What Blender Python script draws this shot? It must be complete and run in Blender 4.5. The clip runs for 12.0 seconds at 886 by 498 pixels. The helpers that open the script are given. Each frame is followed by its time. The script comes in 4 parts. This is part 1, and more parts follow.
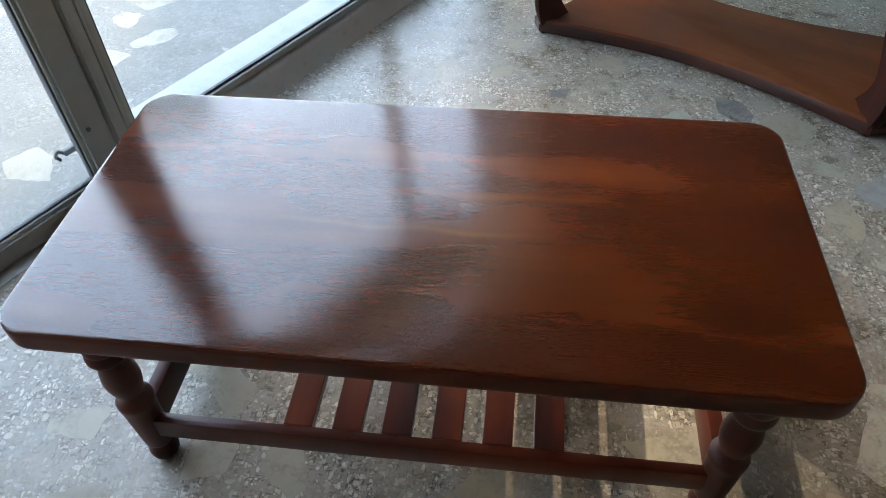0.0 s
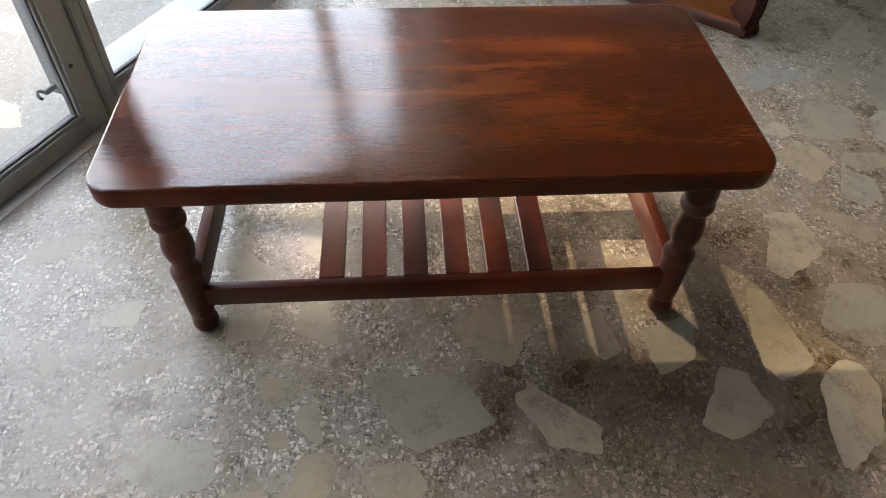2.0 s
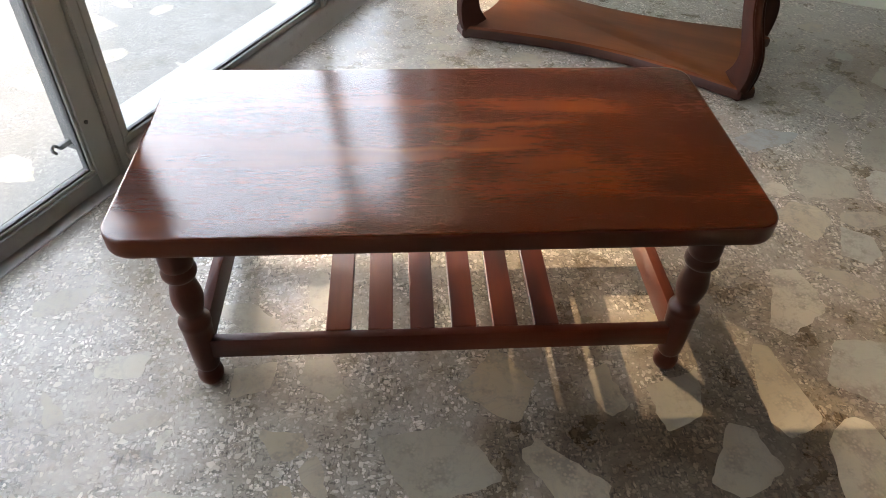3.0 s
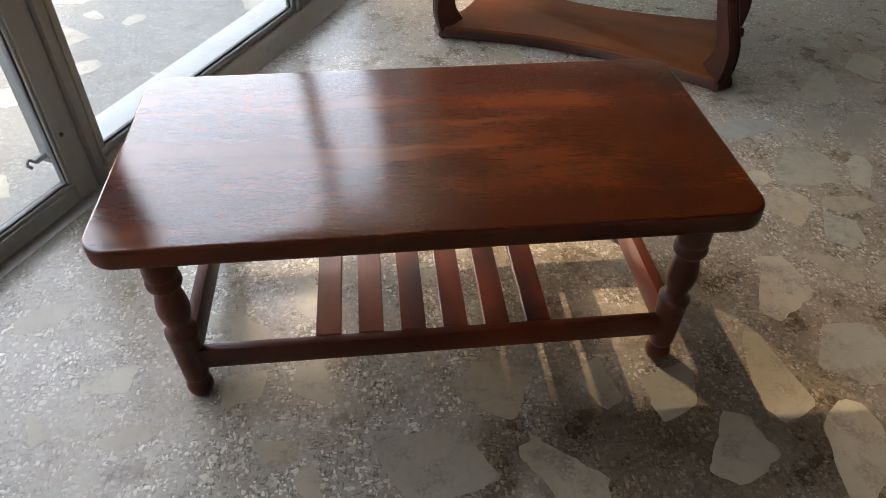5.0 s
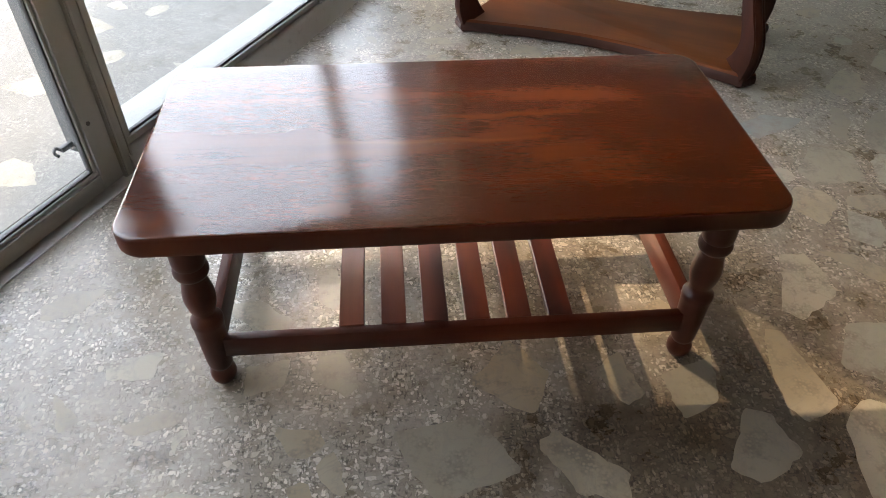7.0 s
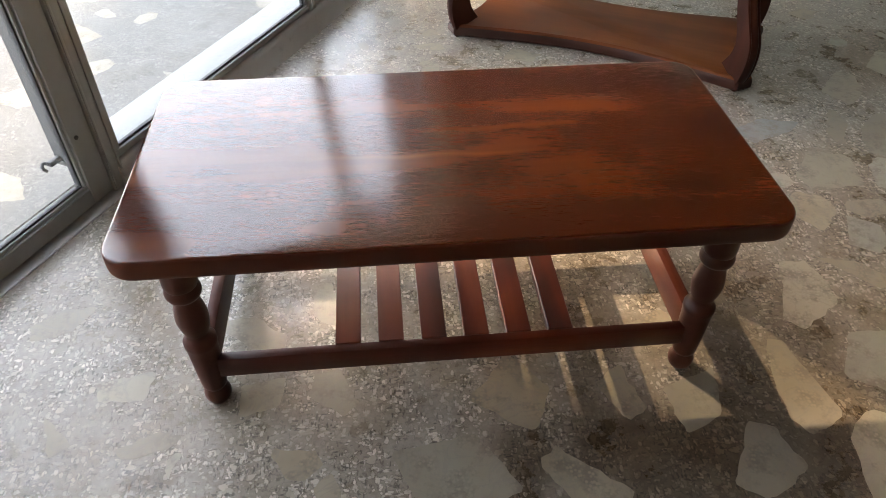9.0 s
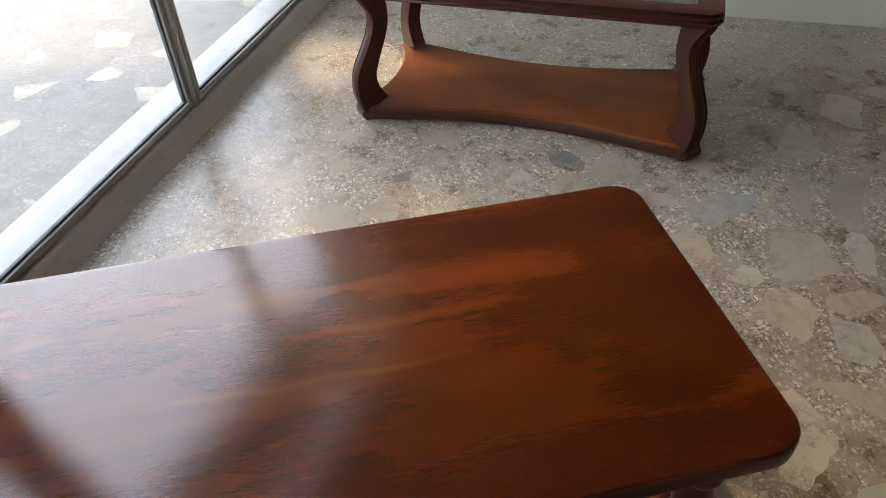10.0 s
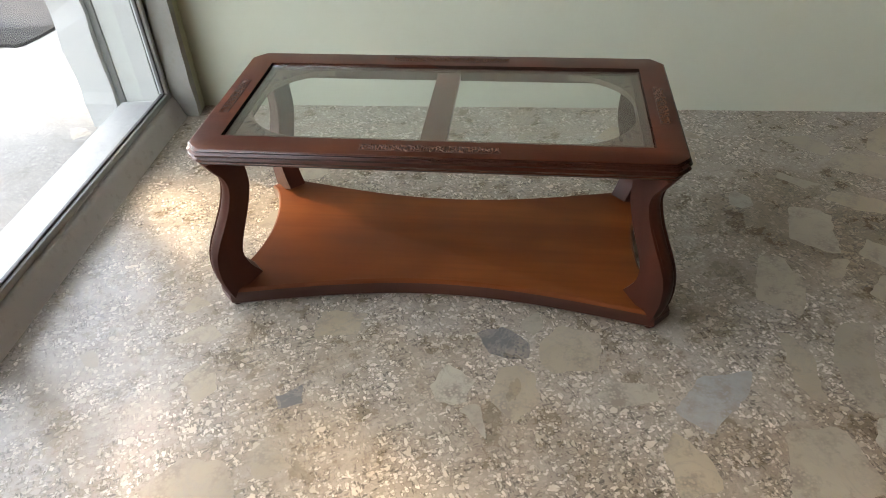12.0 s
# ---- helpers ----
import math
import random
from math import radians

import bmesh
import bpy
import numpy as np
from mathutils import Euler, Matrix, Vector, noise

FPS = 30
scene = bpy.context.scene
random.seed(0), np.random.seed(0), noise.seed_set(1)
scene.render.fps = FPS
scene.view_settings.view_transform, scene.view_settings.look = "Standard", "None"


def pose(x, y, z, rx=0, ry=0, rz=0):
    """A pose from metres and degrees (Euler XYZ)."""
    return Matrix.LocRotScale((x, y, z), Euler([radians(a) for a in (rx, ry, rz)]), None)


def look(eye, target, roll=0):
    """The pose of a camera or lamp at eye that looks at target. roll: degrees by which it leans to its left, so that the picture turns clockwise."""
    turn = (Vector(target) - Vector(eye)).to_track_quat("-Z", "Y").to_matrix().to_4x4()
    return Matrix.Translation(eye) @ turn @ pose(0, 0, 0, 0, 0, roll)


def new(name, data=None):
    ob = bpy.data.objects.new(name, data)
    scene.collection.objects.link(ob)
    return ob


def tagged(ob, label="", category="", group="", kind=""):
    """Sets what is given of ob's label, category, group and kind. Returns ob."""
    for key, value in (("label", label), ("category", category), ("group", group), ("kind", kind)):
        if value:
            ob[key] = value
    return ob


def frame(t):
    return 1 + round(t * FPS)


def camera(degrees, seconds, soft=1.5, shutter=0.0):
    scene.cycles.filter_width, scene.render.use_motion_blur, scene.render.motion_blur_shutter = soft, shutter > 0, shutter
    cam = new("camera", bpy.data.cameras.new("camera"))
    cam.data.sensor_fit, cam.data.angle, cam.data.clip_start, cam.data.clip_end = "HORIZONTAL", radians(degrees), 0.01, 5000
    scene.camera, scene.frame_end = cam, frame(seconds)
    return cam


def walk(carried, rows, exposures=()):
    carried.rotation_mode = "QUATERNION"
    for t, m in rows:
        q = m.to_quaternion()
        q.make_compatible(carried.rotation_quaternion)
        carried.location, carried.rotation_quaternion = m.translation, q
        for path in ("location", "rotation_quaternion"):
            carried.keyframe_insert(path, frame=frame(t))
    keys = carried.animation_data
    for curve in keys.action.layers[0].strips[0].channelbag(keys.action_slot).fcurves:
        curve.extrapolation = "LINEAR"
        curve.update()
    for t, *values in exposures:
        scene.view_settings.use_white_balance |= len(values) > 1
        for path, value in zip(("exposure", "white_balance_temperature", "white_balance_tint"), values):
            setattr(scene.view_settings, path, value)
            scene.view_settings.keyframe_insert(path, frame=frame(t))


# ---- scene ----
cam = camera(64.8, 12.0, 0.4)
PATH = [
    (0, (0.705, -0.504, 1.201), (0.508, 0.867, -0.241), -1.9),
    (0.5, (0.738, -0.681, 1.207), (0.539, 0.732, -0.195), -3.4),
    (1, (0.64, -0.811, 1.164), (0.668, 0.582, -0.271), 0.1),
    (1.5, (0.529, -0.861, 1.179), (0.595, 0.498, -0.287), -2.2),
    (2, (0.514, -0.86, 1.211), (0.619, 0.499, -0.253), 1.3),
    (2.5, (0.495, -0.916, 1.179), (0.597, 0.56, -0.166), 2.1),
    (3, (0.496, -0.877, 1.212), (0.61, 0.601, -0.131), 1.7),
    (3.2, (0.472, -0.888, 1.179), (0.629, 0.635, -0.108), 1.8),
    (4.8, (0.486, -0.869, 1.202), (0.671, 0.655, -0.081), 0.3),
    (5, (0.485, -0.873, 1.198), (0.649, 0.607, -0.137), 0.7),
    (5.5, (0.476, -0.887, 1.197), (0.626, 0.611, -0.12), 0.2),
    (6, (0.486, -0.887, 1.204), (0.624, 0.611, -0.113), -0.2),
    (6.5, (0.478, -0.88, 1.202), (0.606, 0.582, -0.157), 0.0),
    (7, (0.463, -0.876, 1.199), (0.59, 0.596, -0.149), 0.6),
    (7.2, (0.471, -0.851, 1.213), (0.594, 0.615, -0.142), 0.4),
    (9, (0.46, -0.836, 1.205), (0.604, 0.633, -0.144), 0.3),
    (9.5, (0.536, -0.631, 1.184), (0.777, 0.818, -0.174), -1.3),
    (10, (0.616, -0.39, 1.239), (0.883, 1.076, -0.096), -2.7),
    (10.5, (0.675, -0.175, 1.24), (1.131, 1.319, -0.009), -1.1),
    (11, (0.726, 0.091, 1.273), (1.453, 1.5, 0.054), -2.1),
    (11.5, (0.8, 0.193, 1.229), (1.411, 1.65, 0.003), -2.7),
    (12, (0.79, 0.261, 1.217), (1.335, 1.713, -0.047), -2.6),
]
walk(cam, [(t, look(eye, target, roll)) for t, eye, target, roll in PATH],
     exposures=[(0.0, 2.54, 5450, 11), (0.5, 2.7, 5800, 15), (1.0, 2.67, 6150, 18), (2.0, 2.73, 6350, 19), (3.0, 2.9, 6400, 19), (5.0, 2.52, 6400, 19), (5.8, 2.72, 6450, 19), (7.0, 2.72, 6450, 19), (9.0, 2.72, 6500, 20), (10.0, 2.65, 6500, 20), (10.5, 2.58, 6950, 22), (12.0, 2.95, 6700, 20)])

# ---- world, sun, exposure ----
SUN_WAY = Vector((1.19, -1.68, -1.0)).normalized()      # the way the sunlight travels
SUN_ELEV = math.asin(-SUN_WAY.z)
world = bpy.data.worlds.new("sky")
scene.world = world
world.use_nodes = True
wn = world.node_tree
sky = wn.nodes.new("ShaderNodeTexSky")
sky.sky_type, sky.sun_disc = "NISHITA", False
sky.sun_elevation, sky.sun_rotation = SUN_ELEV, math.atan2(-SUN_WAY.x, -SUN_WAY.y)
sky.air_density, sky.dust_density, sky.ozone_density = 1.2, 0.5, 1.5
wn.links.new(sky.outputs[0], wn.nodes["Background"].inputs[0])
wn.nodes["Background"].inputs[1].default_value = 0.05
haze = wn.nodes.new("ShaderNodeBackground")             # even white haze over the whole sky
haze.inputs[0].default_value, haze.inputs[1].default_value = (0.88, 0.96, 1.02, 1.0), 0.88
both = wn.nodes.new("ShaderNodeAddShader")
wn.links.new(wn.nodes["Background"].outputs[0], both.inputs[0])
wn.links.new(haze.outputs[0], both.inputs[1])
wn.links.new(both.outputs[0], wn.nodes["World Output"].inputs[0])
sun = new("sun", bpy.data.lights.new("sun", "SUN"))
sun.data.energy, sun.data.angle, sun.data.color = 1.15, radians(0.55), (1.0, 0.75, 0.44)
sun.rotation_mode = "QUATERNION"
sun.rotation_quaternion = SUN_WAY.to_track_quat("-Z", "Y")
sun.location = -SUN_WAY * 20

# ---- materials ----


class Mat:
    """A small builder for node materials."""

    def __init__(self, name, rough=0.5, metal=0.0, spec=0.5):
        self.m = bpy.data.materials.new(name)
        self.m.use_nodes = True
        self.t = self.m.node_tree
        self.b = self.t.nodes["Principled BSDF"]
        self.b.inputs["Roughness"].default_value = rough
        self.b.inputs["Metallic"].default_value = metal
        self.b.inputs["Specular IOR Level"].default_value = spec

    def node(self, kind, **inputs):
        n = self.t.nodes.new("ShaderNode" + kind)
        for key, v in inputs.items():
            self.set(n, key.replace("_", " "), v)
        return n

    def set(self, n, key, v):
        if isinstance(v, bpy.types.NodeSocket):
            self.t.links.new(v, n.inputs[key])
        else:
            n.inputs[key].default_value = v

    def coords(self, scale=(1, 1, 1), rot=(0, 0, 0), world=False):
        src = self.node("NewGeometry").outputs["Position"] if world else self.node("TexCoord").outputs["Object"]
        mp = self.node("Mapping", Vector=src)
        mp.inputs["Scale"].default_value, mp.inputs["Rotation"].default_value = scale, rot
        return mp.outputs[0]

    def noise(self, vec, scale, detail=5.0, rough=0.55, distortion=0.0):
        n = self.node("TexNoise", Vector=vec, Scale=scale, Detail=detail, Roughness=rough, Distortion=distortion)
        return n.outputs["Fac"]

    def voronoi(self, vec, scale, feature="F1", rand=1.0):
        n = self.node("TexVoronoi", Vector=vec, Scale=scale, Randomness=rand)
        n.feature = feature
        return n

    def ramp(self, fac, *stops):
        n = self.node("ValToRGB", Fac=fac)
        e = n.color_ramp.elements
        while len(e) < len(stops):
            e.new(0.5)
        for el, (p, c) in zip(e, stops):
            el.position = p
            el.color = (*c, 1) if len(c) == 3 else c
        return n.outputs[0]

    def grey(self, fac, *stops):
        return self.ramp(fac, *[(p, (v, v, v)) for p, v in stops])

    def mix(self, fac, a, b, mode="MIX"):
        n = self.t.nodes.new("ShaderNodeMix")
        n.data_type, n.blend_type = "RGBA", mode
        for key, v in ((0, fac), (6, a), (7, b)):
            if isinstance(v, bpy.types.NodeSocket):
                self.t.links.new(v, n.inputs[key])
            else:
                n.inputs[key].default_value = (*v, 1) if isinstance(v, tuple) and len(v) == 3 else v
        return n.outputs[2]

    def math(self, op, a, b=0.0, c=0.0):
        n = self.t.nodes.new("ShaderNodeMath")
        n.operation = op
        for i, v in enumerate((a, b, c)):
            if isinstance(v, bpy.types.NodeSocket):
                self.t.links.new(v, n.inputs[i])
            else:
                n.inputs[i].default_value = v
        return n.outputs[0]

    def color(self, v):
        self.set(self.b, "Base Color", v if isinstance(v, bpy.types.NodeSocket) else (*v, 1))
        return self

    def rough(self, v):
        self.set(self.b, "Roughness", v)
        return self

    def bump(self, height, strength=0.2, distance=0.002, normal=None):
        n = self.node("Bump", Height=height, Strength=strength, Distance=distance)
        if normal is not None:
            self.t.links.new(normal, n.inputs["Normal"])
        self.t.links.new(n.outputs[0], self.b.inputs["Normal"])
        return n.outputs[0]


def wood(name, dark, mid, light, rough=0.28, axis="x", coat=0.3, knots=(), pores=0.2, contrast=1.0, spec=0.5, streaks=()):
    """Lacquered timber, its grain along one axis of the object."""
    m = Mat(name, rough, 0.0, spec)

    def along(a, b):
        return {"x": (a, b, b), "y": (b, a, b), "z": (b, b, a)}[axis]

    base = m.coords()
    warp = m.noise(m.coords(along(1.1, 3.0)), 2.4, 2.0, 0.42, 0.6)
    bands = m.noise(m.coords(along(0.45, 4.2)), 2.4, 2.5, 0.45, 0.5)
    fine = m.noise(m.coords(along(1.2, 30.0)), 3.0, 3.0, 0.5)
    big = m.noise(base, 3.0, 3.0)
    f = m.math("ADD", m.math("MULTIPLY", bands, 0.5), m.math("MULTIPLY", warp, 0.5))
    col = m.ramp(f, (0.5 - 0.17 * contrast, dark), (0.5, mid), (0.5 + 0.17 * contrast, light))
    col = m.mix(m.grey(fine, (0.42, 0.0), (0.70, 0.16)), col, dark)
    col = m.mix(m.grey(big, (0.36, 0.38), (0.62, 0.0)), col, dark)
    for kx, ky, kr in knots:
        src = m.node("TexCoord").outputs["Object"]
        off = m.node("VectorMath", Vector=src)
        off.operation = "SUBTRACT"
        off.inputs[1].default_value = (kx, ky, 0)
        sc = m.node("VectorMath")
        sc.operation = "MULTIPLY"
        m.t.links.new(off.outputs[0], sc.inputs[0])
        sc.inputs[1].default_value = (1.0, 2.6, 0.0)
        ln = m.node("VectorMath")
        ln.operation = "LENGTH"
        m.t.links.new(sc.outputs[0], ln.inputs[0])
        d = m.math("ADD", ln.outputs["Value"], m.math("MULTIPLY", m.math("SUBTRACT", fine, 0.5), 0.014))
        col = m.mix(m.grey(d, (kr * 0.15, 0.6), (kr * 0.6, 0.28), (kr * 1.15, 0.0)), col, tuple(c * 0.35 for c in dark))
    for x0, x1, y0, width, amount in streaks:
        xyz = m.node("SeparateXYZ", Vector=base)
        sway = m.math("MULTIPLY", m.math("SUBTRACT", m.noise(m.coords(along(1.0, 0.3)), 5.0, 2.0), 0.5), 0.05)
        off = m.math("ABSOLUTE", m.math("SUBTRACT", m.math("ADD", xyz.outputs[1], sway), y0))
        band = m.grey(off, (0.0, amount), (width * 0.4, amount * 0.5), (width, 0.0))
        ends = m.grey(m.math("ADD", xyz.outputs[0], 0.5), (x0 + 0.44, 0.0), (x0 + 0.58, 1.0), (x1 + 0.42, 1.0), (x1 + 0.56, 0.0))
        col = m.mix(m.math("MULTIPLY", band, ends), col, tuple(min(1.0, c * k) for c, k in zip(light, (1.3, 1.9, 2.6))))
    m.color(col)
    pore = m.noise(m.coords(along(20.0, 240.0)), 2.0, 3.0, 0.65)
    nrm = m.bump(pore, pores, 0.001)
    m.t.links.new(nrm, m.b.inputs["Coat Normal"])
    if coat > 0.5:
        dash = m.noise(m.coords(along(13.0, 260.0)), 2.0, 3.0, 0.6)
        m.set(m.b, "Coat Weight", m.math("SUBTRACT", coat, m.grey(dash, (0.46, 0.0), (0.66, 0.26))))
    else:
        m.b.inputs["Coat Weight"].default_value = coat
    m.b.inputs["Coat Roughness"].default_value = 0.10 if coat > 0.5 else rough * 0.7
    m.b.inputs["Coat IOR"].default_value = 1.61 if coat > 0.5 else 1.5
    return m.m


def make_terrazzo(name, tone=1.0, polish=0.62, cool=1.04, stains_and_shade=()):
    """Cast floor: grey cement with scattered broken stone chips and dark pits, worn, filmed over and stained; its brown
    ovals also hold painted shade.
    """
    m = Mat(name, 0.3, 0.0, polish)
    c = m.coords(world=True)
    big = m.noise(c, 2.1, 4.0)
    mid = m.noise(c, 13.0, 6.0, 0.7)
    wob = m.noise(c, 85.0, 4.0, 0.65)
    cem = m.ramp(m.math("ADD", m.math("MULTIPLY", mid, 0.55), m.math("MULTIPLY", wob, 0.45)),
                 (0.32, (0.150, 0.135, 0.108)), (0.50, (0.240, 0.222, 0.186)), (0.66, (0.325, 0.306, 0.266)))
    col = cem
    film = m.noise(m.coords(rot=(0, 0, 0.5), world=True), 9.0, 5.0, 0.62, 0.7)          # where the cement has smeared over the chips
    clear = m.grey(film, (0.40, 0.0), (0.55, 1.0))

    def bent(scale, turn, amount):
        v = m.coords(scale=scale, rot=(0, 0, turn), world=True)
        sway = m.node("TexNoise", Vector=v, Scale=0.9, Detail=3.0, Roughness=0.6)
        push = m.node("VectorMath", Vector=sway.outputs["Color"])
        push.operation = "SCALE"
        push.inputs["Scale"].default_value = amount
        out = m.node("VectorMath", Vector=v)
        out.operation = "ADD"
        m.t.links.new(push.outputs[0], out.inputs[1])
        return out.outputs[0]

    # (cells a metre, turn, share kept, dark and light tint)
    for scale, turn, keep, lo, hi in (((52, 92, 66), 1.15, 0.50, (0.22, 0.203, 0.17), (0.60, 0.575, 0.525)),
                                      ((104, 54, 80), -0.45, 0.46, (0.24, 0.224, 0.19), (0.66, 0.635, 0.58)),
                                      ((120, 140, 120), 0.4, 0.36, (0.22, 0.203, 0.17), (0.62, 0.595, 0.54)),
                                      ((40, 50, 44), 0.8, 0.14, (0.26, 0.235, 0.19), (0.52, 0.49, 0.43))):
        cell = m.voronoi(bent(scale, turn, 1.0), 1.0)
        key = m.node("SeparateColor", Color=cell.outputs["Color"])
        has = m.grey(m.math("ADD", key.outputs[1], m.math("MULTIPLY", m.math("SUBTRACT", film, 0.5), 1.3)), (1.0 - keep - 0.03, 0.0), (1.0 - keep + 0.03, 1.0))
        d = m.math("ADD", cell.outputs["Distance"], m.math("MULTIPLY", m.math("SUBTRACT", wob, 0.5), 0.8))
        body = m.grey(d, (0.36, 1.0), (0.45, 0.0))
        rim = m.math("MULTIPLY", m.math("MULTIPLY", has, key.outputs[2]), m.grey(d, (0.42, 0.0), (0.50, 0.9), (0.60, 0.0)))
        col = m.mix(rim, col, (0.085, 0.075, 0.06))
        col = m.mix(m.math("MULTIPLY", m.math("MULTIPLY", has, body), 0.92), col, m.ramp(key.outputs[0], (0.0, lo), (1.0, hi)))
    pit = 0.0
    for scale, turn, share in (((150, 62, 100), 0.9, 0.80), ((60, 130, 90), 0.25, 0.86)):
        cell = m.voronoi(bent(scale, turn, 1.8), 1.0)
        key = m.node("SeparateColor", Color=cell.outputs["Color"])
        one = m.math("MULTIPLY", m.grey(m.math("ADD", key.outputs[2], m.math("MULTIPLY", m.math("SUBTRACT", mid, 0.5), 0.9)), (share - 0.02, 0.0), (share + 0.03, 1.0)),
                     m.grey(cell.outputs["Distance"], (0.26, 1.0), (0.42, 0.0)))
        col = m.mix(m.math("MULTIPLY", one, 0.85), col, (0.075, 0.068, 0.057))
        pit = m.math("ADD", one, pit)
    col = m.mix(m.math("MULTIPLY", m.math("SUBTRACT", 1.0, clear), 0.58), col, m.mix(0.4, cem, (0.36, 0.345, 0.305)))
    wash = m.noise(m.coords(rot=(0, 0, 0.7), world=True), 1.3, 5.0, 0.6, 0.8)
    col = m.mix(m.grey(wash, (0.42, 0.0), (0.62, 0.40)), col, m.mix(1.0, col, (0.86, 0.77, 0.63), "MULTIPLY"))
    stain = m.noise(c, 5.5, 5.0, 0.6, 0.5)
    col = m.mix(m.grey(big, (0.35, 0.5), (0.62, 0.0)), col, m.mix(1.0, col, (0.78, 0.75, 0.70), "MULTIPLY"))
    col = m.mix(m.grey(stain, (0.40, 0.7), (0.56, 0.0)), col, m.mix(1.0, col, (0.76, 0.72, 0.65), "MULTIPLY"))
    # brown ovals: floor dirt together with the tables' shade, put into the colour
    for x, y, rx, ry, amount in stains_and_shade:
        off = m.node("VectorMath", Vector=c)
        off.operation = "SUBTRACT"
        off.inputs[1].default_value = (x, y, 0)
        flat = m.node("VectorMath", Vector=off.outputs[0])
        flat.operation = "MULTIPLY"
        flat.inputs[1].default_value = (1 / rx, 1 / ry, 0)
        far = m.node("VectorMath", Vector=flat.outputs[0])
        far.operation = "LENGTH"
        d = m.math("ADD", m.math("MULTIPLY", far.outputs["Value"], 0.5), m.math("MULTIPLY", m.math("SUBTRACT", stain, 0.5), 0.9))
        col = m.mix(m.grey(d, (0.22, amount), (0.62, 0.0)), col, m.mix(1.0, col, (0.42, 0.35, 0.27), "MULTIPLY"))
    if polish < 0.5:
        col = m.mix(0.6, col, (0.30, 0.29, 0.27))
    col = m.mix(1.0, col, (tone * (2.01 - cool), tone, tone * cool), "MULTIPLY")
    m.color(col)
    m.rough(m.grey(m.math("ADD", m.math("MULTIPLY", mid, 0.6), m.math("MULTIPLY", stain, 0.4)), (0.35, 0.22), (0.65, 0.40)) if polish > 0.5 else 0.9)
    m.bump(m.math("SUBTRACT", m.math("MULTIPLY", wob, 0.5), pit), 0.4, 0.0009)
    return m.m


OFFCUT_TINTS = ((0.0, (0.443, 0.392, 0.292)), (0.18, (0.373, 0.332, 0.253)), (0.34, (0.473, 0.415, 0.307)),
                (0.48, (0.335, 0.313, 0.246)), (0.6, (0.451, 0.408, 0.318)), (0.74, (0.435, 0.362, 0.246)),
                (0.86, (0.358, 0.355, 0.303)), (1.0, (0.527, 0.487, 0.392)))


def make_marble(name, tone=1.0, tint=None, polish=0.75, faded=0.0):
    """Broken marble offcuts, each of its own tint."""
    m = Mat(name, 0.3, 0.0, polish)
    c = m.coords(world=True)
    rnd = m.node("ObjectInfo").outputs["Random"]
    if tint:
        tint = m.mix(m.noise(c, 60.0, 3.0), tint, tuple(v * 0.7 for v in tint))
    else:
        tint = m.mix(faded, m.ramp(rnd, *OFFCUT_TINTS), (0.40, 0.385, 0.35))
    big = m.noise(c, 5.0, 5.0, 0.6, 0.4)
    vein = m.noise(c, 9.0, 6.0, 0.6, 1.6)
    specks = m.voronoi(c, 120.0)
    worn = m.noise(c, 14.0, 4.0, 0.7)
    dirt = m.noise(c, 30.0, 4.0, 0.7)
    col = m.mix(m.grey(big, (0.35, 0.45), (0.65, 0.0)), tint, m.mix(1.0, tint, (0.66, 0.64, 0.58), "MULTIPLY"))
    col = m.mix(m.grey(m.math("ABSOLUTE", m.math("SUBTRACT", vein, 0.5)), (0.0, 0.4), (0.035, 0.0)), col, (0.30, 0.28, 0.24))
    col = m.mix(m.grey(dirt, (0.6, 0.0), (0.75, 0.35)), col, (0.25, 0.23, 0.19))
    col = m.mix(m.math("MULTIPLY", m.grey(worn, (0.49, 0.0), (0.63, 0.85)), m.grey(specks.outputs["Distance"], (0.25, 0.0), (0.5, 1.0))), col, (0.24, 0.215, 0.175))
    col = m.mix(1.0, col, (tone, tone, tone), "MULTIPLY")
    m.color(col)
    m.rough(m.grey(big, (0.3, 0.26), (0.7, 0.42)) if polish > 0.5 else 0.85)
    m.bump(dirt, 0.12, 0.0008)
    return m.m


def make_paint(name, a, b, rough=0.45, dirt=(0.25, 0.23, 0.19), amount=0.35, scale=3.0, bump=0.12):
    """Brushed paint or plaster, unevenly soiled."""
    m = Mat(name, rough)
    c = m.coords(world=True)
    big, mid, fine = m.noise(c, scale, 4.0), m.noise(c, scale * 6, 5.0, 0.65), m.noise(c, 90.0, 3.0)
    col = m.mix(big, a, b)
    col = m.mix(m.grey(mid, (0.55, 0.0), (0.78, amount)), col, dirt)
    m.color(col)
    m.rough(m.grey(mid, (0.3, rough * 0.85), (0.7, min(1.0, rough * 1.2))))
    m.bump(m.math("ADD", m.math("MULTIPLY", fine, 0.4), m.math("MULTIPLY", mid, 0.6)), bump, 0.0015)
    return m.m


def make_glass(name, tint=(0.95, 0.98, 0.96), ior=1.45):
    m = Mat(name, 0.0)
    m.b.inputs["Transmission Weight"].default_value = 1.0
    m.b.inputs["IOR"].default_value = ior
    m.color(tint)
    return m.m


def make_leaf():
    m = Mat("leaf", 0.5)
    rnd = m.node("NewGeometry").outputs["Random Per Island"]
    m.color(m.ramp(rnd, (0.0, (0.035, 0.07, 0.018)), (0.5, (0.06, 0.11, 0.03)), (1.0, (0.10, 0.15, 0.04))))
    return m.m


